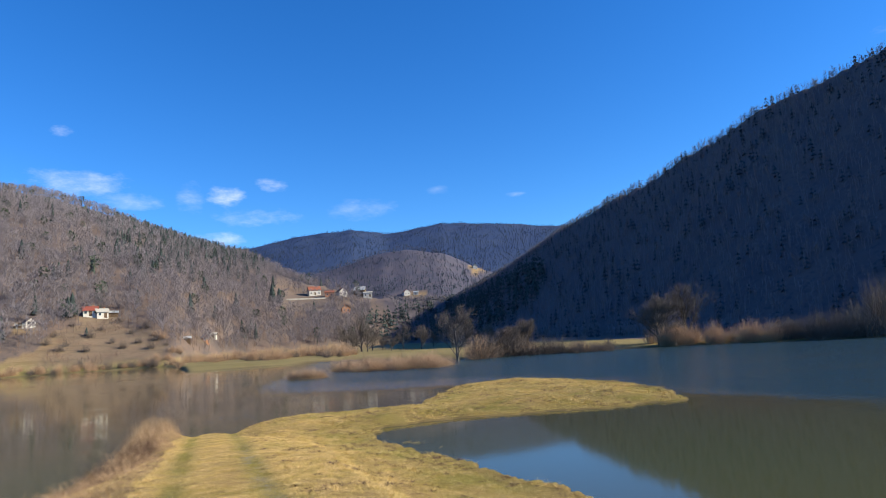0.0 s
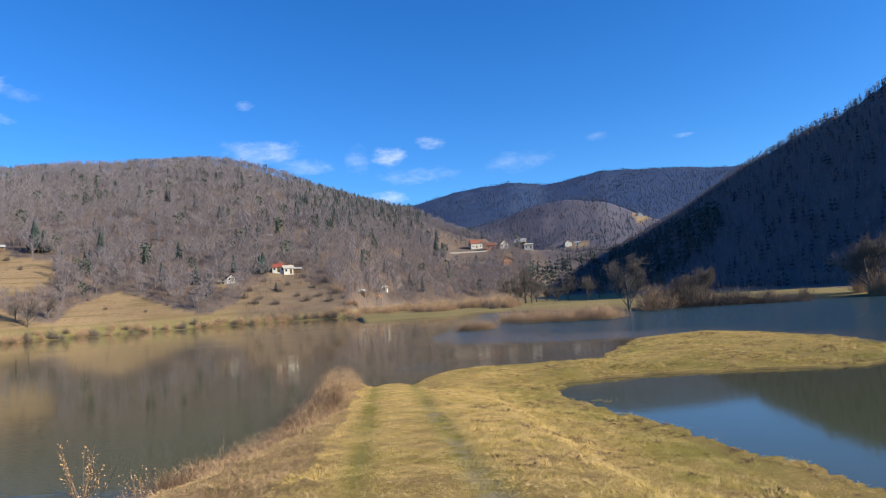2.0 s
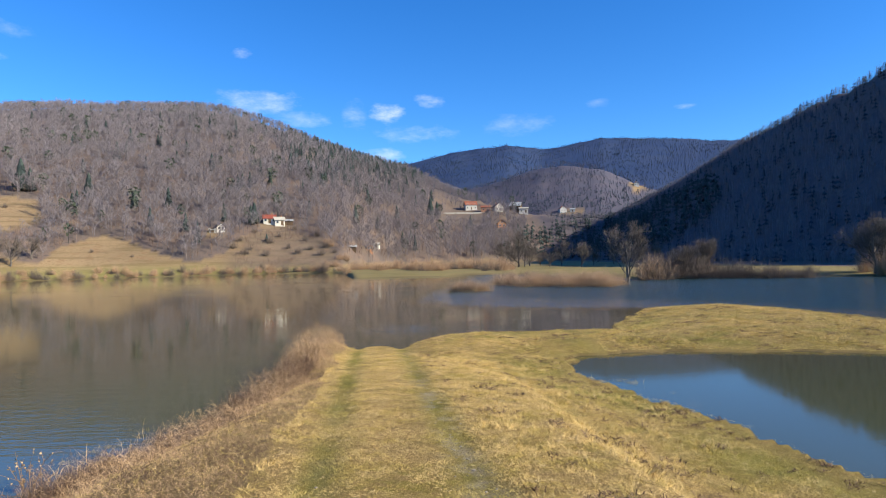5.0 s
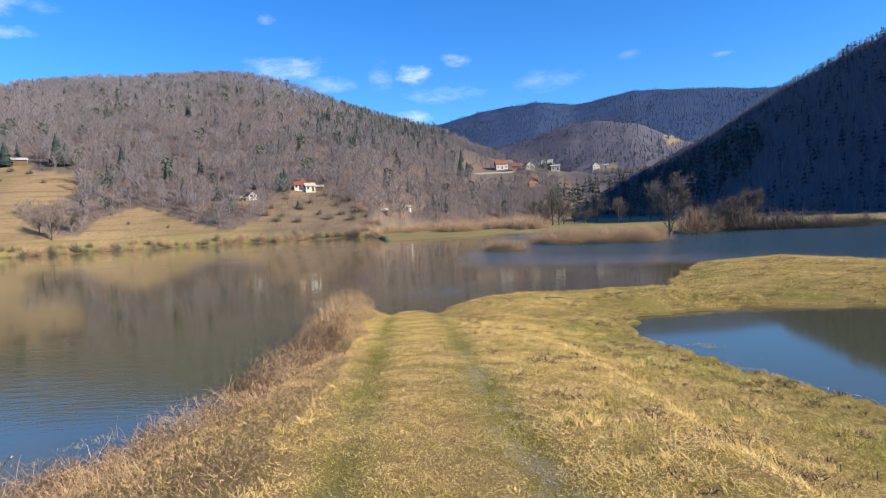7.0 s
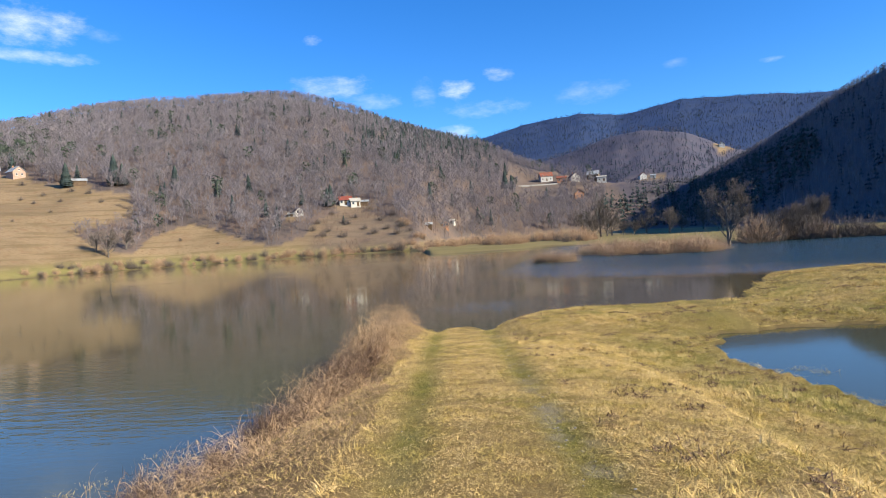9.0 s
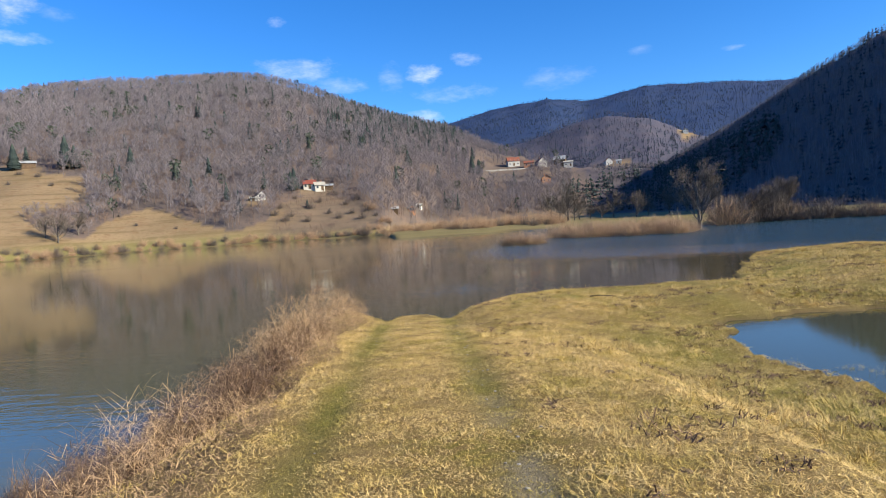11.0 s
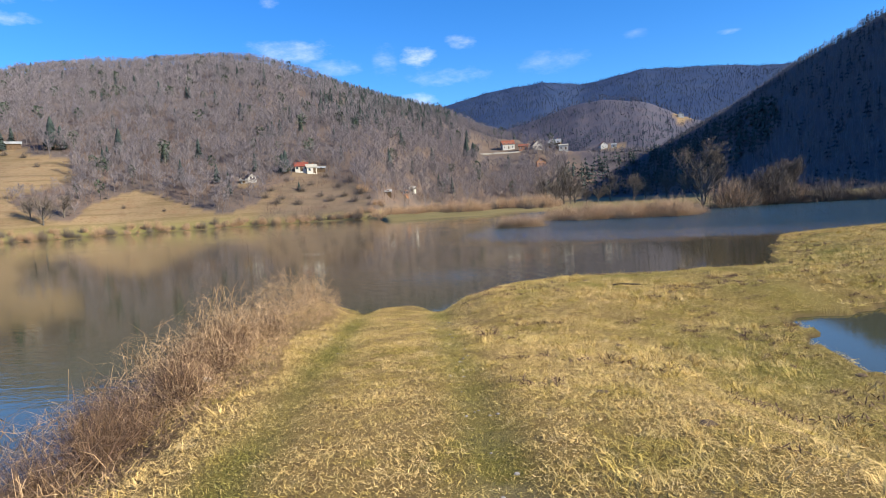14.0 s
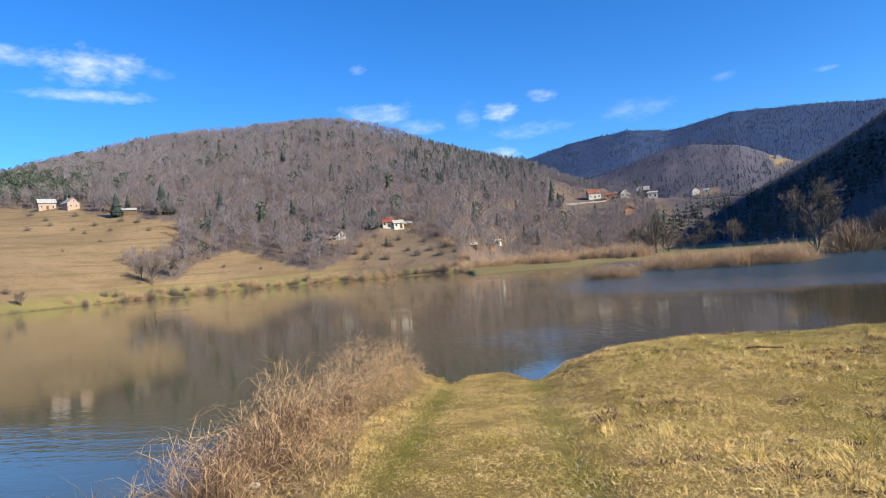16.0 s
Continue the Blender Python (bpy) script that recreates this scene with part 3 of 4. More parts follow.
    f = g.uniform(0, 1, len(x)) < p
    h = g.uniform(3.6, 6.2, len(x))
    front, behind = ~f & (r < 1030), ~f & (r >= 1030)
    stuff("knoll_woods", [scatter(coarse, x[front], y[front], z[front], h[front], g)], M_KNOLL_HAZE, "leafless woods on a rounded knoll, tinted with haze blue", "woods")
    stuff("far_woods", [scatter(coarse, x[behind], y[behind], z[behind], h[behind], g)], M_WOODS_HAZE, "distant leafless woods on the ridges, coloured haze blue", "woods")
    stuff("far_fir_wood", [shaded_firs, scatter(firs_far, x[f], y[f], z[f], h[f] * 1.15, g)], M_FIR_HAZE, "distant dark conifer woods on the ridges, bluish for haze", "woods")


make_woods()


# ---- trees and bushes near the water ----
def prism(p0, p1, r0, r1, n=4):
    way = unit(p1 - p0)
    u = unit(np.cross(way, np.array([.31, .77, .55])))
    v = np.cross(way, u)
    ring = [np.cos(2 * np.pi * k / n) * u + np.sin(2 * np.pi * k / n) * v for k in range(n)]
    out = []
    for k in range(n):
        a, b = ring[k], ring[(k + 1) % n]
        out += [(p0 + a * r0, p0 + b * r0, p1 + b * r1), (p0 + a * r0, p1 + b * r1, p1 + a * r1)]
    return out


def grow(g, p, way, n, rad, level, spread, wood, twigs, deepest=5):
    """A limb that bends, tapers and forks into finer ones."""
    steps = 3 if level < 3 else 2
    pts = [p]
    for k in range(steps):
        way = unit(way + g.normal(0, .13 if level else .05, 3) + np.array([0, 0, .1]))
        pts.append(pts[-1] + way * n / steps)
    for k in range(steps):
        r0, r1 = rad * (1 - .45 * k / steps), rad * (1 - .45 * (k + 1) / steps)
        if level < 4:
            wood += prism(pts[k], pts[k + 1], r0, r1, 6 if level == 0 else 3)
        else:
            twigs += spike(pts[k], pts[k + 1], max(r0, .019 if deepest == 5 else .035), unit(np.cross(way, g.normal(size=3))))
    if level == deepest:
        return
    kids = (17, 5, 4, 4, 3)[level]
    for k in range(kids):
        f = g.uniform(.3, 1) if level else .13 + .87 * (k + g.uniform(0, .9)) / kids
        i = min(int(f * steps), steps - 1)
        b = pts[i] + (pts[i + 1] - pts[i]) * (f * steps - i)
        w = unit(way + spread * (1 if level else 1.7) * unit(np.cross(way, g.normal(size=3))) + np.array([0, 0, .12]))
        grow(g, b, w, n * g.uniform(.42, .68) * (1 if level else 1.15 - .35 * f), rad * (.5 if level else .42), level + 1, spread, wood, twigs, deepest)


def tree(name, seed, x, y, h, spread, label, group="", stems=1, deepest=5):
    g = np.random.default_rng(seed)
    wood, twigs = [], []
    for s in range(stems):
        lean = np.array([g.normal(0, .14) * (stems > 1), g.normal(0, .14) * (stems > 1), 1])
        grow(g, np.array([g.normal(0, .15) * (stems > 1), 0.0, -.2]), unit(lean), h * .62, h * .026, 0, spread, wood, twigs, deepest)
    base = tagged(new(name), label, "tree", group)
    base.location = (x, y, max(spot_at(x, y), -.2))
    for part_name, tris, m in (("trunk", wood, M_BARK), ("crown", twigs, M_TWIG)):
        o = new(part_name, soup(part_name, tris, m))
        o.parent = base
    return base


def bush_mesh(seed, n, spread, material, w=.02, twigs=3):
    """Stems that fan out of a few stools, one metre tall."""
    g = np.random.default_rng(seed)
    out = []
    for i in range(n):
        c = np.array([g.normal(0, .16), g.normal(0, .16), -.05])
        a, lean = g.uniform(0, 2 * np.pi), abs(g.normal(0, spread))
        way = unit(np.array([np.cos(a) * lean, np.sin(a) * lean, 1]))
        n1 = g.uniform(.5, 1.0) / (1 + .25 * lean)
        q = c + way * n1 * .55
        side = unit(np.cross(way, g.normal(size=3)))
        w2 = unit(way + g.normal(0, .25, 3))
        e = q + w2 * n1 * .5
        out += strip(c, q, w, w * .75, side) + spike(q, e, w * .75, side)
        for k in range(twigs):
            b = c + (q - c) * g.uniform(.3, 1) if k % 2 else q + (e - q) * g.uniform(0, .8)
            w3 = unit(way + g.normal(0, .55, 3))
            out += spike(b, b + w3 * g.uniform(.15, .35), w * .6, unit(np.cross(w3, g.normal(size=3))))
    return soup("bush", out, material)


BUSH_WILLOW = [bush_mesh(60 + k, 150, 1.0, M_REED, .005, 8) for k in range(3)]
BUSH_GREY = [bush_mesh(70 + k, 95, 1.15, M_TWIG, .0062, 10) for k in range(3)]


def bush(name, mesh, x, y, h, wide, label, group):
    o = tagged(new(name, mesh), label, "bush", group)
    o.location, o.scale = (x, y, max(spot_at(x, y), -.25)), (h * wide, h * wide, h)
    o.rotation_euler.z = (x * 7.3 + y * 3.1) % 6.28
    return o


def make_shore_plants():
    g = np.random.default_rng(9)
    tree("alder_tree", 7, 28.8, 60.2, 8.4, .6, "leafless grey alder tree standing at the water's edge")
    tree("round_tree", 8, 62.5, 59.5, 8.6, .85, "broad leafless tree on the far bank", stems=2)
    tree("tall_tree", 11, 68.5, 61.0, 9.8, .6, "tall thin leafless tree behind the bushes")
    tree("shore_tree", 12, 39.0, 66, 5.0, .75, "small leafless tree behind the willow scrub", stems=2)
    tree("shore_tree", 14, 46.0, 74, 5.6, .75, "leafless tree in the scrub belt", stems=2)
    for k in range(13):
        a, r = 7.6 + k * 1.35 + g.uniform(-.4, .4), g.uniform(150, 205)
        x, y = OX + r * math.sin(radians(a)), OY + r * math.cos(radians(a))
        tree("field_tree", 100 + k % 5, x, y, g.uniform(4.5, 8.5), .7, "small leafless tree in the row along the field", "field tree row", deepest=4)
    for k, (a, r, h) in enumerate(((8.6, 190, 12), (7.2, 205, 10), (9.6, 200, 9), (-34.6, 232, 10), (-35.4, 236, 8), (-33.2, 240, 8.5), (-43.6, 196, 4))):
        x, y = OX + r * math.sin(radians(a)), OY + r * math.cos(radians(a))
        tree("field_tree", 200 + k, x, y, h, .7, "leafless tree standing at the edge of the meadow", "meadow trees", deepest=4)
    willow = "straw-brown willow bush standing in the shallow water"
    for k in range(38):
        f = k / 37
        x, y = 11.6 + 12.8 * f + g.uniform(-1, 1), np.interp(f, [0, .35, .75, 1], [56, 48.5, 45, 50]) + g.uniform(0, 7)
        bush("willow_bush", BUSH_WILLOW[k % 3], x, y, g.uniform(1.5, 2.9), 1.2, willow, "willow bed")
    for k in range(9):
        bush("willow_bush", BUSH_WILLOW[k % 3], 4.6 + k * .42, 44.2 - k * .2 + g.uniform(-.5, .5), g.uniform(1.5, 2.0), .9, "low russet willow bush rising from the lake", "willow islet")
    for k in range(44):
        f = k / 43
        x, y = 33.6 + 19 * f + g.uniform(-.8, .8), 62.5 + 3 * math.sin(f * 5) + g.uniform(0, 5) - 3 * f
        bush("scrub_bush", (BUSH_GREY if k % 4 else BUSH_WILLOW)[k % 3], x, y, g.uniform(2.4, 5.2) * (1 - .45 * f), 1.1, "leafless grey-brown shrub on the far bank", "far bank scrub")
    for k in range(44):
        f = k / 43
        x, y = 62 + 18 * f + g.uniform(-1, 1), 57.5 - 22 * f + g.uniform(0, 5)
        h = np.interp(f, [0, .3, .6, .8, 1], [4.2, 3.4, 3.4, 4, 6]) * g.uniform(.8, 1.2)
        bush("scrub_bush", (BUSH_WILLOW if f < .6 else BUSH_GREY)[k % 3], x, y, h, .75, "leafless shrub in the thicket on the bank", "thicket")
    for k in range(10):
        x, y = 84 + g.uniform(0, 14), 30 + g.uniform(0, 16)
        bush("scrub_bush", BUSH_GREY[k % 3], x, y, g.uniform(7, 11), .55, "tall dark leafless shrub in the shade", "thicket")
    # along the far left shore
    for k in range(105):
        a = -41 + 33.5 * g.uniform(0, 1)
        r = float(shore_r(a)) + g.uniform(.5, 9)
        x, y = OX + r * math.sin(radians(a)), OY + r * math.cos(radians(a))
        bush("shore_bush", (BUSH_WILLOW if k % 5 < 3 else BUSH_GREY)[k % 3], x, y, g.uniform(1.3, 2.6) + 2.6 * g.uniform(0, 1) ** 2, .9, "small leafless shrub on the flooded shore", "shore shrubs")
    # brown willow belt between the shore and the woods
    for k in range(70):
        a = -10 + 18 * k / 69 + g.uniform(-.2, .2)
        r = np.interp(a, [-10, -4, 0, 8], [216, 175, 150, 140]) + g.uniform(0, 45)
        x, y = OX + r * math.sin(radians(a)), OY + r * math.cos(radians(a))
        bush("shore_bush", (BUSH_WILLOW if k % 4 else BUSH_GREY)[k % 3], x, y, g.uniform(2.2, 4.6), .95, "russet leafless willow in the wet meadow", "willow belt")
    # scattered on the open slopes
    for k, (a, e, h) in enumerate(((-14.6, 2.0, 4), (-13, 1.5, 3), (-16.4, 1.4, 3), (-11.5, 2.2, 3), (-29.0, 1.4, 1.8), (-26.0, 1.0, 1.5), (-41.5, 5.6, 3), (-38.5, 5.5, 2.8), (-36.6, 5.8, 3.5),
                                   (-34.6, 4.9, 2.6), (-43.0, 5.3, 3), (-40.0, 5.2, 2.2), (-44.5, .6, 3), (-39.8, 6.3, 3.5), (-37.2, 6.6, 4), (-42.8, 6.4, 4), (-12.4, 3.2, 3), (-9.6, 1.5, 4), (-15.9, 3.0, 3), (-17.2, 2.2, 3), (-16.8, 1.0, 4), (-15.0, .9, 3.6), (-13.8, 2.6, 3), (-12.2, 1.0, 4), (-11.0, 1.4, 3.4), (-10.4, 2.6, 4), (-17.8, 1.6, 3.6),
                                   (-24.2, 1.4, 1.6), (-30.2, 2.2, 1.6), (-38.2, 4.2, 1.8), (-40.8, 3.6, 1.4), (-37.4, 5.0, 2.4), (-41.8, 6.0, 3), (-35.4, 5.6, 3.4), (-39.2, 4.9, 2.2))):
        x, y, z = spot(a, e)
        bush("slope_bush", BUSH_GREY[k % 3], x, y, h, .9, "leafless shrub on the brown slope", "slope shrubs")
    firm = fir_template(3, 12, 9)
    for a, e, h in ((-14.9, 2.2, 3.5), (-16.2, 3.75, 9), (-15.9, 3.8, 10), (-36.9, 6.1, 12), (-33.5, 6.2, 15), (-28.9, 5.8, 12), (-32.9, 6.2, 11), (.2, 4.3, 13), (.8, 4.2, 11)):
        x, y, z = spot(a, e)
        o = tagged(new("fir_tree", soup("fir_tree", firm, M_FIR)), "dark green fir tree on the hillside", "tree", "hillside firs")
        o.location, o.scale = (x, y, z - .2), (h * 1.3, h * 1.3, h)


make_shore_plants()

# ---- houses ----
PLASTER = twotone("white_plaster", (.52, .495, .45), (.45, .43, .385), 1.2, .9, (.5, .47, .42), .5, bump=.2)
OCHRE = twotone("ochre_plaster", (.5, .27, .15), (.44, .22, .12), 1.0, .9, (.45, .2, .1), .4)
ROUGHCAST = twotone("pinkish_roughcast", (.40, .28, .22), (.33, .23, .18), 1.6, .9, (.26, .19, .15), .5, bump=.3)
BRICK = twotone("hollow_brick", (.42, .21, .13), (.35, .17, .1), 2.0, .9, (.48, .28, .18), .6, bump=.3)
TIMBER = twotone("dark_timber", (.09, .06, .04), (.14, .095, .06), 2.0, .9)
ROOF_RED = twotone("red_tiles", (.25, .065, .045), (.19, .055, .04), 1.5, .85, (.2, .08, .06), .5, bump=.4)
ROOF_ORANGE = twotone("orange_tiles", (.28, .10, .06), (.23, .08, .048), 1.5, .85, bump=.4)
ROOF_GREY = twotone("grey_sheets", (.36, .37, .37), (.28, .29, .3), 1.2, .8, (.2, .2, .2), .5, bump=.3)
ROOF_PALE = twotone("pale_sheets", (.40, .375, .32), (.33, .31, .27), 1.2, .8, (.36, .33, .28), .5, bump=.3)
ROOF_DARK = twotone("dark_tiles", (.09, .07, .065), (.13, .1, .09), 1.5, .85, bump=.3)
GLASS = Nodes("window_glass").done((.03, .035, .045), .08, .6)
FRAME = twotone("window_frame", (.6, .58, .54), (.5, .48, .44), 3, .7)
CONCRETE = twotone("concrete", (.36, .34, .31), (.3, .285, .26), .8, .95, (.24, .23, .2), .3)


def box_tris(x0, y0, z0, x1, y1, z1):
    p = [np.array(v, float) for v in ((x0, y0, z0), (x1, y0, z0), (x1, y1, z0), (x0, y1, z0), (x0, y0, z1), (x1, y0, z1), (x1, y1, z1), (x0, y1, z1))]
    quads = ((0, 3, 2, 1), (4, 5, 6, 7), (0, 1, 5, 4), (1, 2, 6, 5), (2, 3, 7, 6), (3, 0, 4, 7))
    return [t for a, b, c, d in quads for t in ((p[a], p[b], p[c]), (p[a], p[c], p[d]))]


def part(name, tris, material, parent, label=""):
    o = new(name, soup(name, tris, material))
    o.parent = parent
    return tagged(o, label)


def house(name, a, e, w, d, h, rise, wall, roof, label, turn=0.0, gable=False, rows=1, cols=3, chimney=True, door=True, group=""):
    """A gabled house at that bearing; its front, or its gable, faces down the slope."""
    x, y, z = spot(a, e)
    base = tagged(new(name), label, "house", group)
    base.location = (x, y, z - .2)
    base.rotation_euler.z = radians(-a + turn + (90 if gable else 0))
    hw, hd = w / 2, d / 2
    tris = box_tris(-hw, -hd, -2.0, hw, hd, h)
    for sx in (-hw, hw):
        tris.append((np.array([sx, -hd, h]), np.array([sx, hd, h]), np.array([sx, 0, h + rise])))
    part("wall", tris, wall, base)
    over, th = .45, .16
    slope = rise / hd
    rt = []
    for s in (-1, 1):
        lo, hi = (s * (hd + over), h - over * slope), (0.0, h + rise)
        q = [np.array([sx, yy, zz + k]) for sx in (-hw - over, hw + over) for yy, zz in (lo, hi) for k in (.02, th)]
        f = ((0, 1, 3, 2), (4, 6, 7, 5), (0, 4, 5, 1), (2, 3, 7, 6), (1, 5, 7, 3), (0, 2, 6, 4))
        rt += [t for i, j, k, m in f for t in ((q[i], q[j], q[k]), (q[i], q[k], q[m]))]
    part("roof", rt, roof, base)
    if chimney:
        part("chimney", box_tris(w * .18, .25, h + rise * .5, w * .18 + .55, .8, h + rise + .7), BRICK, base)

    def opening(kind, cx, cz, ww, hh, face):
        """A framed opening: face 'f' is the long front, 'l' and 'r' the gables."""
        def at(u, v0, u1, z0, z1, out0, out1):
            if face == "f":
                return box_tris(u, -hd - out1, z0, u1, -hd - out0, z1)
            if face == "l":
                return box_tris(-hw - out1, u, z0, -hw - out0, u1, z1)
            return box_tris(hw + out0, u, z0, hw + out1, u1, z1)
        o = part(kind, at(cx - ww / 2, 0, cx + ww / 2, cz - hh / 2, cz + hh / 2, -.05, .05), FRAME if kind == "window" else TIMBER, base)
        if kind == "window":
            part("pane", at(cx - ww / 2 + .1, 0, cx + ww / 2 - .1, cz - hh / 2 + .1, cz + hh / 2 - .1, .03, .07), GLASS, o)

    for row in range(rows):
        cz = 1.5 + 2.7 * row
        for c in range(cols):
            cx = w * ((c + .5) / cols - .5)
            if door and row == 0 and c == cols // 2:
                opening("door", cx, 1.0, 1.1, 2.1, "f")
            else:
                opening("window", cx, cz, 1.1, 1.3, "f")
        for cx in (-d * .22, d * .22):
            opening("window", cx, cz, 1.0, 1.2, "l"), opening("window", cx, cz, 1.0, 1.2, "r")
    if rise > 1.8:
        opening("window", 0, h + rise * .35, .9, .9, "l"), opening("window", 0, h + rise * .35, .9, .9, "r")
    return base


def make_houses():
    house("farmhouse", -41.7, 6.9, 8.0, 6, 3.6, 2.2, ROUGHCAST, ROOF_GREY, "roughcast farmhouse with a grey sheet roof on the meadow", 8)
    house("farmhouse", -40.1, 6.9, 6.6, 6, 3.0, 2.6, ROUGHCAST, ROOF_GREY, "pinkish farmhouse with a grey roof on the meadow", 25, True)
    house("field_shed", -36.0, 6.3, 6.0, 4, 2.2, 1.0, TIMBER, ROOF_GREY, "low timber shed with a grey roof by the woods", 0, False, 1, 1, False)
    house("white_house", -13.75, 3.62, 4.4, 4, 2.6, 1.3, PLASTER, ROOF_PALE, "white plastered house with a pale roof on the slope", 12, False, 1, 2)
    house("red_roof_house", -14.6, 3.85, 5.4, 4.5, 2.4, 1.6, PLASTER, ROOF_RED, "white house with a dark red tiled roof", 4, False, 1, 3)
    house("lean_to", -12.9, 3.75, 3.6, 3, 1.7, .7, TIMBER, ROOF_GREY, "dark lean-to shed beside the white house", 4, False, 1, 1, False)
    house("cottage", -18.9, 3.15, 3.2, 3.4, 2.0, 1.5, PLASTER, ROOF_DARK, "small cottage with a brown roof on the slope", 20, True, 1, 1, False)
    house("cottage_shed", -19.5, 3.05, 2.6, 2, 1.2, .5, CONCRETE, ROOF_PALE, "low pale shed beside the cottage", 0, False, 1, 1, False)
    house("garden_hut", -5.6, 1.15, 3.2, 3, 2.0, 1.2, OCHRE, ROOF_PALE, "small ochre hut at the foot of the wood", 15, True, 1, 1, False)
    house("garden_hut", -4.9, 1.5, 2.8, 2.4, 1.6, .6, PLASTER, ROOF_PALE, "white hut with a pale roof at the foot of the wood", -15, False, 1, 1, False)
    house("garden_hut", -7.1, 1.3, 2.6, 2.4, 1.6, .6, TIMBER, ROOF_GREY, "small timber shed at the foot of the wood", 0, False, 1, 1, False)
    g = "village houses"
    house("village_house", 3.9, 4.72, 9.5, 8, 4.0, 3.0, PLASTER, ROOF_ORANGE, "white two-storey house with an orange tiled roof", 12, False, 2, 3, group=g)
    house("village_house", 6.4, 4.55, 8, 7, 3.0, 3.0, PLASTER, ROOF_DARK, "white gabled house with a dark roof", 20, True, 1, 2, group=g)
    house("village_house", 8.1, 4.5, 8.5, 7, 4.0, 2.8, TIMBER, ROOF_GREY, "dark timber house with a grey roof", -10, False, 2, 3, group=g)
    house("village_house", 8.8, 4.3, 7, 6, 3.4, 1.0, PLASTER, ROOF_PALE, "flat pale outbuilding in the village", 0, False, 1, 2, False, group=g)
    house("village_house", 5.3, 4.55, 7, 6, 3.2, 1.4, BRICK, ROOF_ORANGE, "low brick outbuilding with a tiled roof", 0, False, 1, 2, False, group=g)
    house("village_house", 6.75, 3.0, 6.5, 6, 3.2, 2.0, OCHRE, ROOF_DARK, "orange house with a dark roof below the village", 8, True, 1, 2, group=g)
    house("village_house", 12.2, 4.2, 10, 8, 3.6, 3.2, PLASTER, ROOF_RED, "white house with a red roof by the village road", 15, True, 1, 3, group=g)
    house("village_house", 13.1, 4.2, 6, 5, 3.0, 1.2, PLASTER, ROOF_GREY, "small white outbuilding by the village road", 0, False, 1, 1, False, group=g)
    house("hill_house", 18.6, 6.2, 9, 7, 3.6, 3.2, PLASTER, ROOF_DARK, "white house with a dark roof high on the far hillside", 10, True, 2, 3)
    # the retaining wall under the first village houses
    x0, y0, z0 = spot(1.4, 4.45)
    x1, y1, z1 = spot(5.0, 4.4)
    n = 9
    wall = tagged(new("retaining_wall"), "long pale concrete retaining wall below the village", "wall")
    wall.location = (x0, y0, z0)
    ang = math.atan2(y1 - y0, x1 - x0)
    wall.rotation_euler.z = ang
    length = math.hypot(x1 - x0, y1 - y0)
    for k in range(n):
        u0, u1 = length * k / n, length * (k + 1) / n - .06
        zz = (z1 - z0) * k / n
        part("wall_panel", box_tris(u0, -.25, zz - 4, u1, .25, zz + .5), CONCRETE, wall)


make_houses()

# ---- the bank: grass, dry herbs, tufts and litter ----
def blades(x, y, z, length, width, flat, g, bend=.5, segs=1, heading=None):
    """Grass blades as triangles; flat: 0 upright to 1 lying. With segs 2 they bend over."""
    n = len(x)
    a = g.uniform(0, 2 * np.pi, n) if heading is None else heading + g.normal(0, .8, n)
    tilt = np.clip(flat + g.normal(0, .22, n), 0, 1.25) * np.pi / 2
    way = np.stack([np.cos(a) * np.sin(tilt), np.sin(a) * np.sin(tilt), np.cos(tilt)], -1)
    s = a + np.pi / 2 + g.normal(0, .5, n)
    side = np.stack([np.cos(s), np.sin(s), g.normal(0, .25, n)], -1) * width[:, None]
    p = np.stack([x, y, z + .004], -1)
    if segs == 1:
        return np.stack([p - side, p + side, p + way * length[:, None]], 1)
    m = p + way * (length * .55)[:, None]
    t2 = np.clip(tilt + bend * g.uniform(.2, 1.4, n), 0, 2.4)
    way2 = np.stack([np.cos(a) * np.sin(t2), np.sin(a) * np.sin(t2), np.cos(t2)], -1)
    e = m + way2 * (length * .5)[:, None]
    return np.concatenate([np.stack([p - side, p + side, m + side * .7], 1), np.stack([p - side, m + side * .7, m - side * .7], 1), np.stack([m - side * .7, m + side * .7, e], 1)], 1).reshape(-1, 3, 3)


def bank_points(n, x0, x1, y0, y1, g, least=.03):
    x, y = g.uniform(x0, x1, n), g.uniform(y0, y1, n)
    z, d = near_height(x, y)
    k = (z > .004) & (d > least)
    return x[k], y[k], z[k], d[k]


def herb_belt(x, y, d):
    """Where the tall dry growth stands: the left brow of the bank."""
    u = x - path_x(y)
    inner = -1.4 + .25 * wob(x, y, 1.7, 2) - np.clip((-y - 14) * .06, 0, 1.2) * .6
    return (u < inner) & (d > -.2)


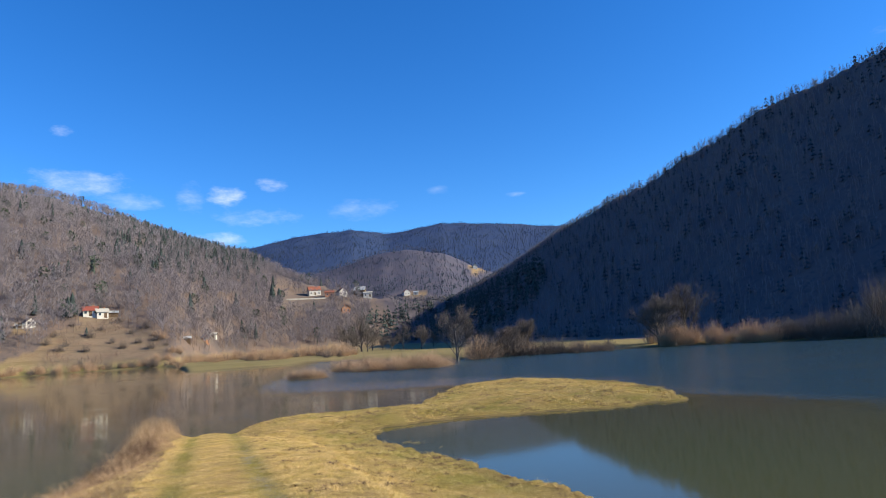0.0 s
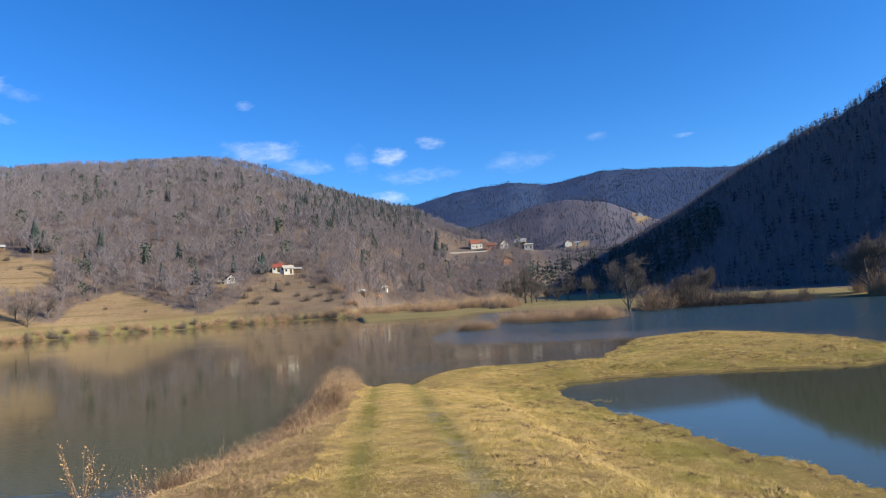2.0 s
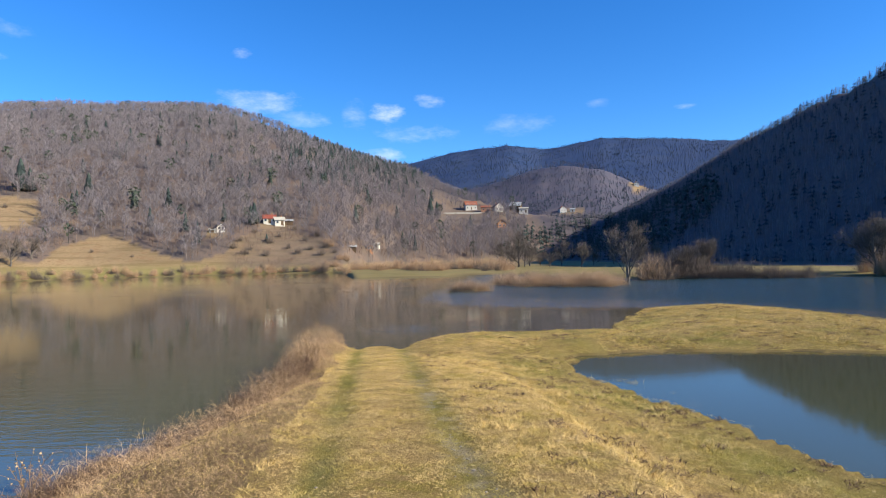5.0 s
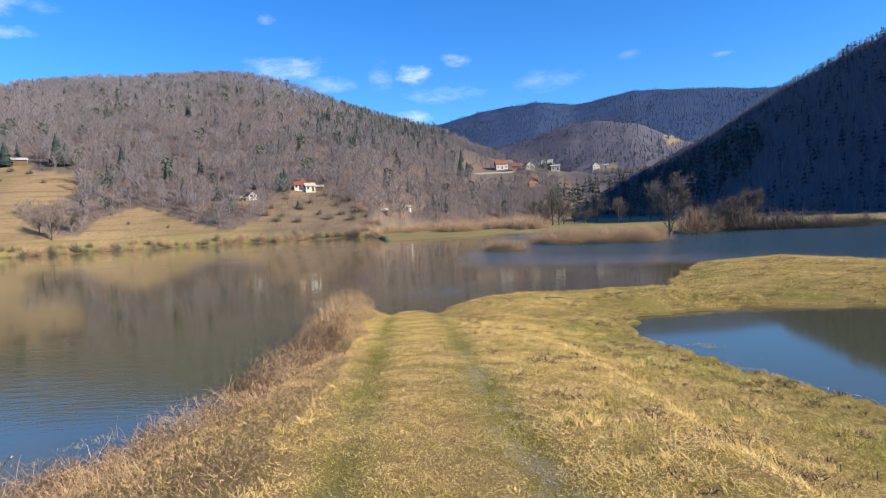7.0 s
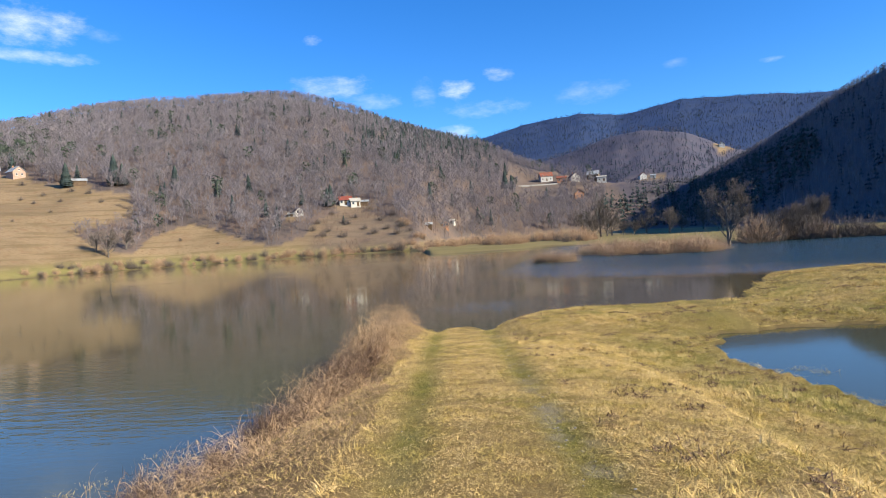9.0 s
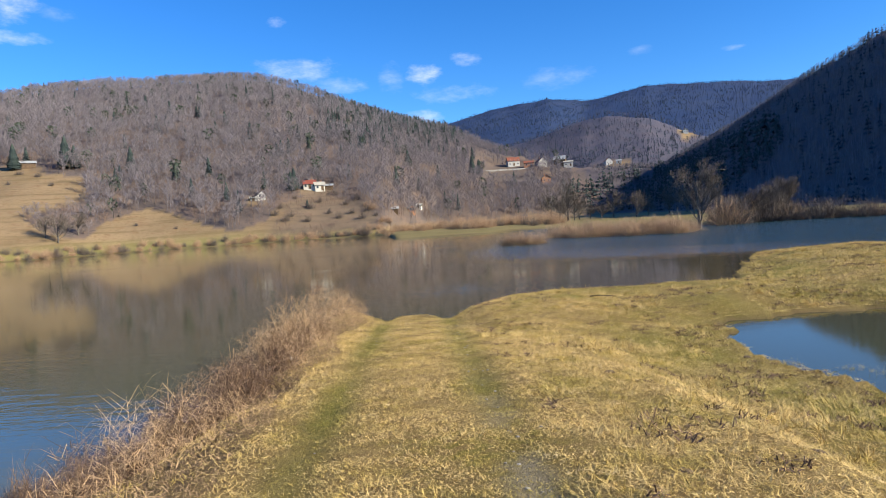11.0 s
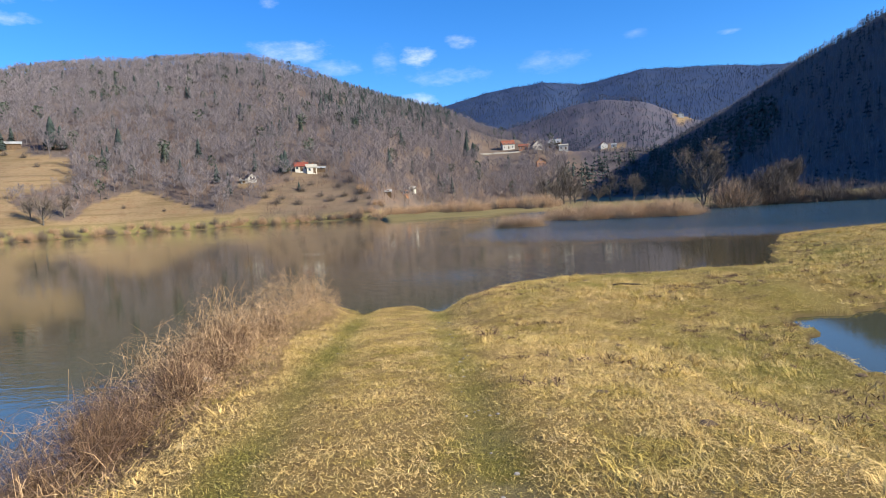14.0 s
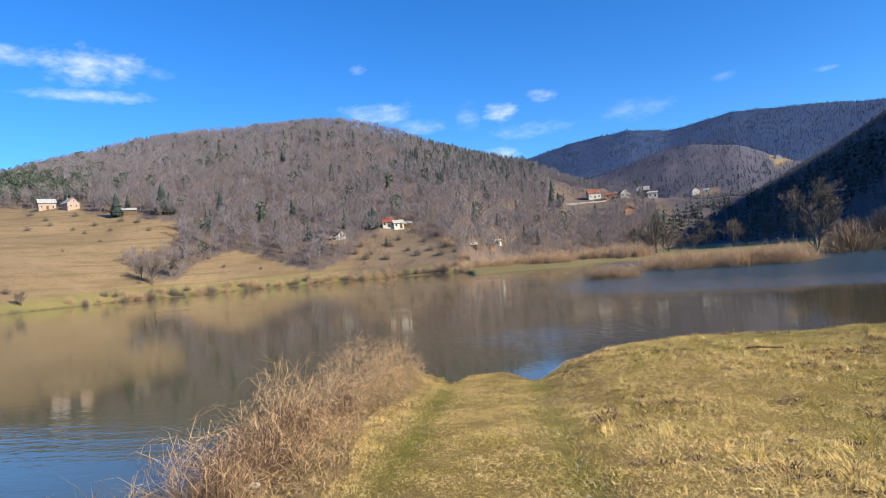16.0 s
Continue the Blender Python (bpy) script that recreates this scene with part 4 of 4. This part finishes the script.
def make_grass():
    g = np.random.default_rng(21)
    runs, greens = [], []

    def add(n, box, l0, l1, w, flat, keepfn=None, bend=.5):
        x, y, z, d = bank_points(n, *box, g)
        keep = ~herb_belt(x, y, d) | (g.uniform(0, 1, len(x)) < .25)
        r = rut(x, y)
        keep &= g.uniform(0, 1, len(x)) > r * np.clip(.3 + .5 * wob(x, y, 1.3, 1), .1, .75)
        x, y, z, d = x[keep], y[keep], z[keep], d[keep]
        clump = np.clip(.75 + .6 * wob(x, y, .45, 4) + .45 * wob(x, y, .2, 2), .15, 1.7)
        on_path = np.clip(1.3 - np.abs(x - path_x(y)) / 1.5, 0, 1)
        n2 = len(x)
        L = g.uniform(l0, l1, n2) * clump * (1 - .45 * on_path)
        t = blades(x, y, z, L, np.full(n2, w) * g.uniform(.6, 1.3, n2), np.full(n2, flat), g, bend)
        runs.append(t.reshape(-1, 3))
        gr = greenness(x, y) * .95
        gr = np.where(g.uniform(0, 1, n2) < .15, gr * .3, gr)
        greens.append(np.repeat(gr, 3))

    add(560000, (-2.2, 7.5, -25, 3), .05, .125, .0026, .9)
    add(150000, (-2, 3.6, -20, -4), .03, .08, .0022, .7)
    add(170000, (2, 24.5, -25, 17), .05, .13, .0042, .88)
    add(90000, (8, 24.5, -5, 17), .08, .17, .008, .78)
    add(50000, (-2, 12, -38, -25), .07, .16, .006, .75)
    tris, gr = np.concatenate(runs), np.concatenate(greens)
    tagged(new("meadow_grass", soup("meadow_grass", tris, M_GRASS, [("green", gr)])), "matted straw-yellow winter grass with green patches", "grass", kind="stuff")
    # coarse tussocks on the rough ground
    x, y, z, d = bank_points(20000, -1, 24, -24, 16.5, g, .25)
    u = np.abs(x - path_x(y))
    k = (u > 1.25) & ~herb_belt(x, y, d) & (wob(x, y, 1.4, 8) + .5 * wob(x, y, .5, 3) > .15)
    x, y, z = x[k], y[k], z[k]
    m = 22
    X, Y, Z = (np.repeat(v, m) for v in (x, y, z))
    lean = np.repeat(g.uniform(0, 6.28, len(x)), m)
    X, Y = X + g.normal(0, .05, len(X)), Y + g.normal(0, .05, len(X))
    t = blades(X, Y, Z, g.uniform(.08, .19, len(X)), np.full(len(X), .0034), np.full(len(X), .62), g, .9, 2, lean)
    tagged(new("grass_tussocks", soup("grass_tussocks", t, M_GRASS, [("green", np.repeat(greenness(X, Y) * .4, 9))])), "tufts of bleached tussock grass lying over", "grass", kind="stuff")


def make_dead_clumps():
    """Brown withered leaf clumps pressed into the sward, thickest towards the water."""
    g = np.random.default_rng(57)
    x, y, z, d = bank_points(11000, 1.0, 24, -24, 16, g, .15)
    u = x - path_x(y)
    k = (u > 1.2) & (wob(x, y, 1.1, 5) + .6 * wob(x, y, .45, 7) + .5 * np.exp(-((d - .5) / .5) ** 2) > .25)
    x, y, z = x[k], y[k], z[k]
    m = 16
    X, Y, Z = (np.repeat(v, m) for v in (x, y, z))
    size = np.repeat(g.uniform(.5, 1.3, len(x)), m)
    X, Y = X + g.normal(0, .055, len(X)) * size, Y + g.normal(0, .04, len(X)) * size
    t = blades(X, Y, Z + .012, g.uniform(.05, .12, len(X)) * size, np.full(len(X), .006), np.full(len(X), .7), g, 1.0, 2)
    tagged(new("withered_clumps", soup("withered_clumps", t, M_BRAMBLE)), "brown withered leaf clumps in the winter grass", "grass", kind="stuff")


def make_herbs():
    g = np.random.default_rng(33)
    x, y, z, d = bank_points(265000, -6, 3, -36, 1.4, g, -.05)
    k = herb_belt(x, y, d)
    x, y, z, d = x[k], y[k], np.maximum(z[k], 0), d[k]
    tall = np.clip(.95 + .5 * wob(x, y, .9, 3) + .3 * wob(x, y, .35, 1), .35, 1.7) * np.interp(d, [-.3, .2, .7, 1.9, 2.6], [.3, .85, 1.15, .7, .4])
    dark = wob(x, y, .8, 9) + .5 * wob(x, y, 2.2, 2) + .5 * np.clip(1.1 - d, -1, 1)
    n = len(x)
    brow = np.interp(y, [-12.5, -9.5, -5, -1.5], [1, 1.3, 1.35, 1.4]) * np.clip((-(x - path_x(y)) - .9) / 1.1, .45, 1)
    L = g.uniform(.13, .36, n) * tall * brow
    z = z + g.uniform(0, .38, n) ** 1.1 * tall * brow ** 1.5 * np.interp(d, [-.2, .25, 1.4, 2.3], [.6, 1.5, .9, .2])
    straw = dark < .22 + .9 * np.clip((y + 6) / 3, 0, 1) + g.normal(0, .25, n)
    for name, s, m, label in (("dry_herbs", straw, M_DRY, "tangle of tall dead straw-coloured grass on the bank"), ("bramble_tangle", ~straw, M_BRAMBLE, "dark brown dead bramble tangle on the bank")):
        q = int(s.sum())
        t = blades(x[s], y[s], z[s], L[s], g.uniform(.0014, .003, q), np.full(q, .78), g, 1.3, 2)
        tagged(new(name, soup(name, t, m)), label, "dry grass", kind="stuff")
    # wiry stalks and arching canes above the mat
    x, y, z, d = bank_points(900, -6, 3, -36, 1.2, g, .1)
    k = herb_belt(x, y, d)
    x, y, z = x[k], y[k], np.maximum(z[k], 0)
    q = len(x)
    t = blades(x, y, z, g.uniform(.15, .34, q), np.full(q, .0012), np.full(q, .25), g, .9, 2)
    tagged(new("dead_stalks", soup("dead_stalks", t, M_DRY)), "thin dead stalks standing above the bank growth", "dry grass", kind="stuff")


def make_bank_brush():
    """Low dead brushwood along the brow above the water."""
    g = np.random.default_rng(71)
    shapes = [bush_mesh(90 + k, 170, 1.25, M_BRAMBLE, .0055, 10) for k in range(4)]
    for k in range(56):
        y = -21 + 17.2 * (k + g.uniform(0, .9)) / 56
        brow = float(np.interp(y, BANK[1:10, 1], BANK[1:10, 0]))
        x = brow + g.uniform(.4, 1.1)
        h = g.uniform(.34, .62) * float(np.interp(y, [-12.5, -9.5], [1, 1.3]))
        bush("dead_shrub", shapes[k % 4], x, y, h, .8, "low dark brown dead shrub on the brow of the bank", "bank brushwood")


def tuft(x, y, h, name="grass_tuft", label="yellow grass tuft standing in the shallow water"):
    g = np.random.default_rng(int(abs(x * 91 + y * 37) * 10))
    n = 420
    z = max(spot_at(x, y), -.05)
    t = blades(g.normal(0, h * .55, n), g.normal(0, h * .45, n), np.full(n, -.02), g.uniform(.5, 1.1, n) * h, np.full(n, .0024), np.full(n, .72), g, .9, 2)
    o = tagged(new(name, soup(name, t, M_GRASS, [("green", np.full(n * 9, .15))])), label, "grass tuft", "water tufts")
    o.location = (x, y, z)


def sapling(x, y, h, seed):
    g = np.random.default_rng(seed)
    wood, twigs = [], []
    for s in range(4):
        way = unit(np.array([g.normal(0, .45), g.normal(0, .3), 1]))
        p = np.array([g.normal(0, .05), g.normal(0, .05), -.05])
        n = h * g.uniform(.6, 1)
        q = p + way * n
        wood += prism(p, q, .009, .004, 3)
        for k in range(9):
            b = p + way * n * g.uniform(.3, 1)
            w2 = unit(way + g.normal(0, .5, 3))
            e = b + w2 * g.uniform(.12, .32)
            wood += prism(b, e, .004, .002, 3)
            for j in range(2):
                c = b + (e - b) * g.uniform(.3, 1.05)
                r = unit(g.normal(size=3)) * .022
                v = unit(np.cross(r, g.normal(size=3))) * .016
                twigs += [(c, c + r + v, c + r * 2), (c, c + r * 2, c + r - v)]
    base = tagged(new("sapling"), "thin leafless sapling with a few dead leaves on the bank", "sapling", "bank saplings")
    base.location = (x, y, max(spot_at(x, y), -.1))
    for nm, tr, m in (("stem", wood, M_BRAMBLE), ("leaf_cluster", twigs, M_DRY)):
        o = tagged(new(nm, soup(nm, tr, m)), kind="stuff" if nm == "leaf_cluster" else "")
        o.parent = base


def lump(name, x, y, size, flatness, material, label, category, seed, group="", lift=0.0):
    """An uneven clod or stone resting on the ground."""
    bm = bmesh.new()
    bmesh.ops.create_icosphere(bm, subdivisions=2, radius=1.0)
    for v in bm.verts:
        k = 1 + .28 * noise.noise(v.co * 1.7 + Vector((seed * 3.1, 0, 0))) + .16 * noise.noise(v.co * 4.1 + Vector((0, seed * 1.7, 0)))
        v.co = Vector((v.co.x * k * size, v.co.y * k * size * .85, v.co.z * k * size * flatness))
    me = bpy.data.meshes.new(name)
    bm.to_mesh(me)
    bm.free()
    me.materials.append(material)
    o = tagged(new(name, me), label, category, group)
    o.location = (x, y, spot_at(x, y) + lift)
    o.rotation_euler.z = seed * 1.3
    return o


def make_bank_details():
    g = np.random.default_rng(44)
    soil = twotone("damp_soil", (.13, .09, .055), (.17, .115, .07), 18, .95, bump=.8)
    for k, (x, y, s) in enumerate(((2.64, -8.9, .10), (3.15, -9.8, .12), (4.6, -10.6, .13), (5.3, -11.5, .12), (4.1, -12.4, .1), (3.4, -6.2, .1), (5.9, -6.9, .13), (6.0, -1.6, .12), (4.2, .4, .12), (2.9, -13.2, .08), (7.4, -1.2, .12), (3.9, -15.2, .1))):
        lump("molehill", x, y, s * .62, .3, soil, "small dark heap of crumbled soil in the grass", "molehill", k, "molehills")
    stone = twotone("limestone", (.33, .3, .26), (.24, .215, .185), 30, .9, bump=.5)
    for k in range(90):
        y = g.uniform(-23, -3) if k % 3 else g.uniform(-19, -12)
        side = 1 if g.uniform() < .9 else -1
        x = float(path_x(y)) + side * .78 + g.normal(0, .09)
        lump("pebble", x, y, g.uniform(.008, .02), .5, stone, "pale grey limestone pebble in the wheel rut", "pebble", k, "rut pebbles", .004)
    for x, y, h in ((7.34, -8.06, .2), (7.06, -7.7, .18), (7.35, -4.5, .1), (7.9, -9.4, .12), (-3.8, -11.6, .15), (-4.0, -12.7, .17), (-4.2, -13.0, .18), (-4.3, -13.6, .18), (8.2, -4.1, .08), (9.3, 3.9, .1), (11.2, 5.2, .1), (6.9, -5.2, .06), (7.3, -5.9, .05), (7.0, -4.5, .06), (7.7, -6.6, .06), (7.2, -7.0, .07), (8.0, -3.7, .06)):
        tuft(x, y, h)
    for k, (x, y, h) in enumerate(((-5.1, -15.2, 1.5), (-4.7, -15.9, 1.2), (-4.0, -15.0, .8), (-5.4, -14.6, 1.1))):
        sapling(x, y, h, 300 + k)
    rag = twotone("bleached_plastic", (.5, .46, .4), (.38, .34, .29), 14, .6, bump=.4)
    lump("plastic_scrap", -1.2, -7.6, .05, .5, rag, "crumpled bleached plastic scrap caught in dead grass", "litter", 3, lift=.1)
    lump("plastic_scrap", -1.35, -8.2, .035, .5, rag, "small bleached plastic scrap caught in dead grass", "litter", 5, lift=.1)
    stick = twotone("wet_stick", (.05, .04, .03), (.09, .07, .05), 9, .8)
    t = []
    pts = [np.array(p) for p in ((-.28, 0, .03), (-.1, .03, .05), (.08, .0, .04), (.3, .04, .03))]
    for a, b in zip(pts, pts[1:]):
        t += prism(a, b, .018, .014, 5)
    o = tagged(new("stick", soup("stick", t, stick)), "dark wet stick lying in the grass by the water", "stick")
    o.location, o.rotation_euler.z = (4.85, -.7, spot_at(4.85, -.7)), -.35


make_grass()
make_dead_clumps()
make_herbs()
make_bank_brush()
make_bank_details()
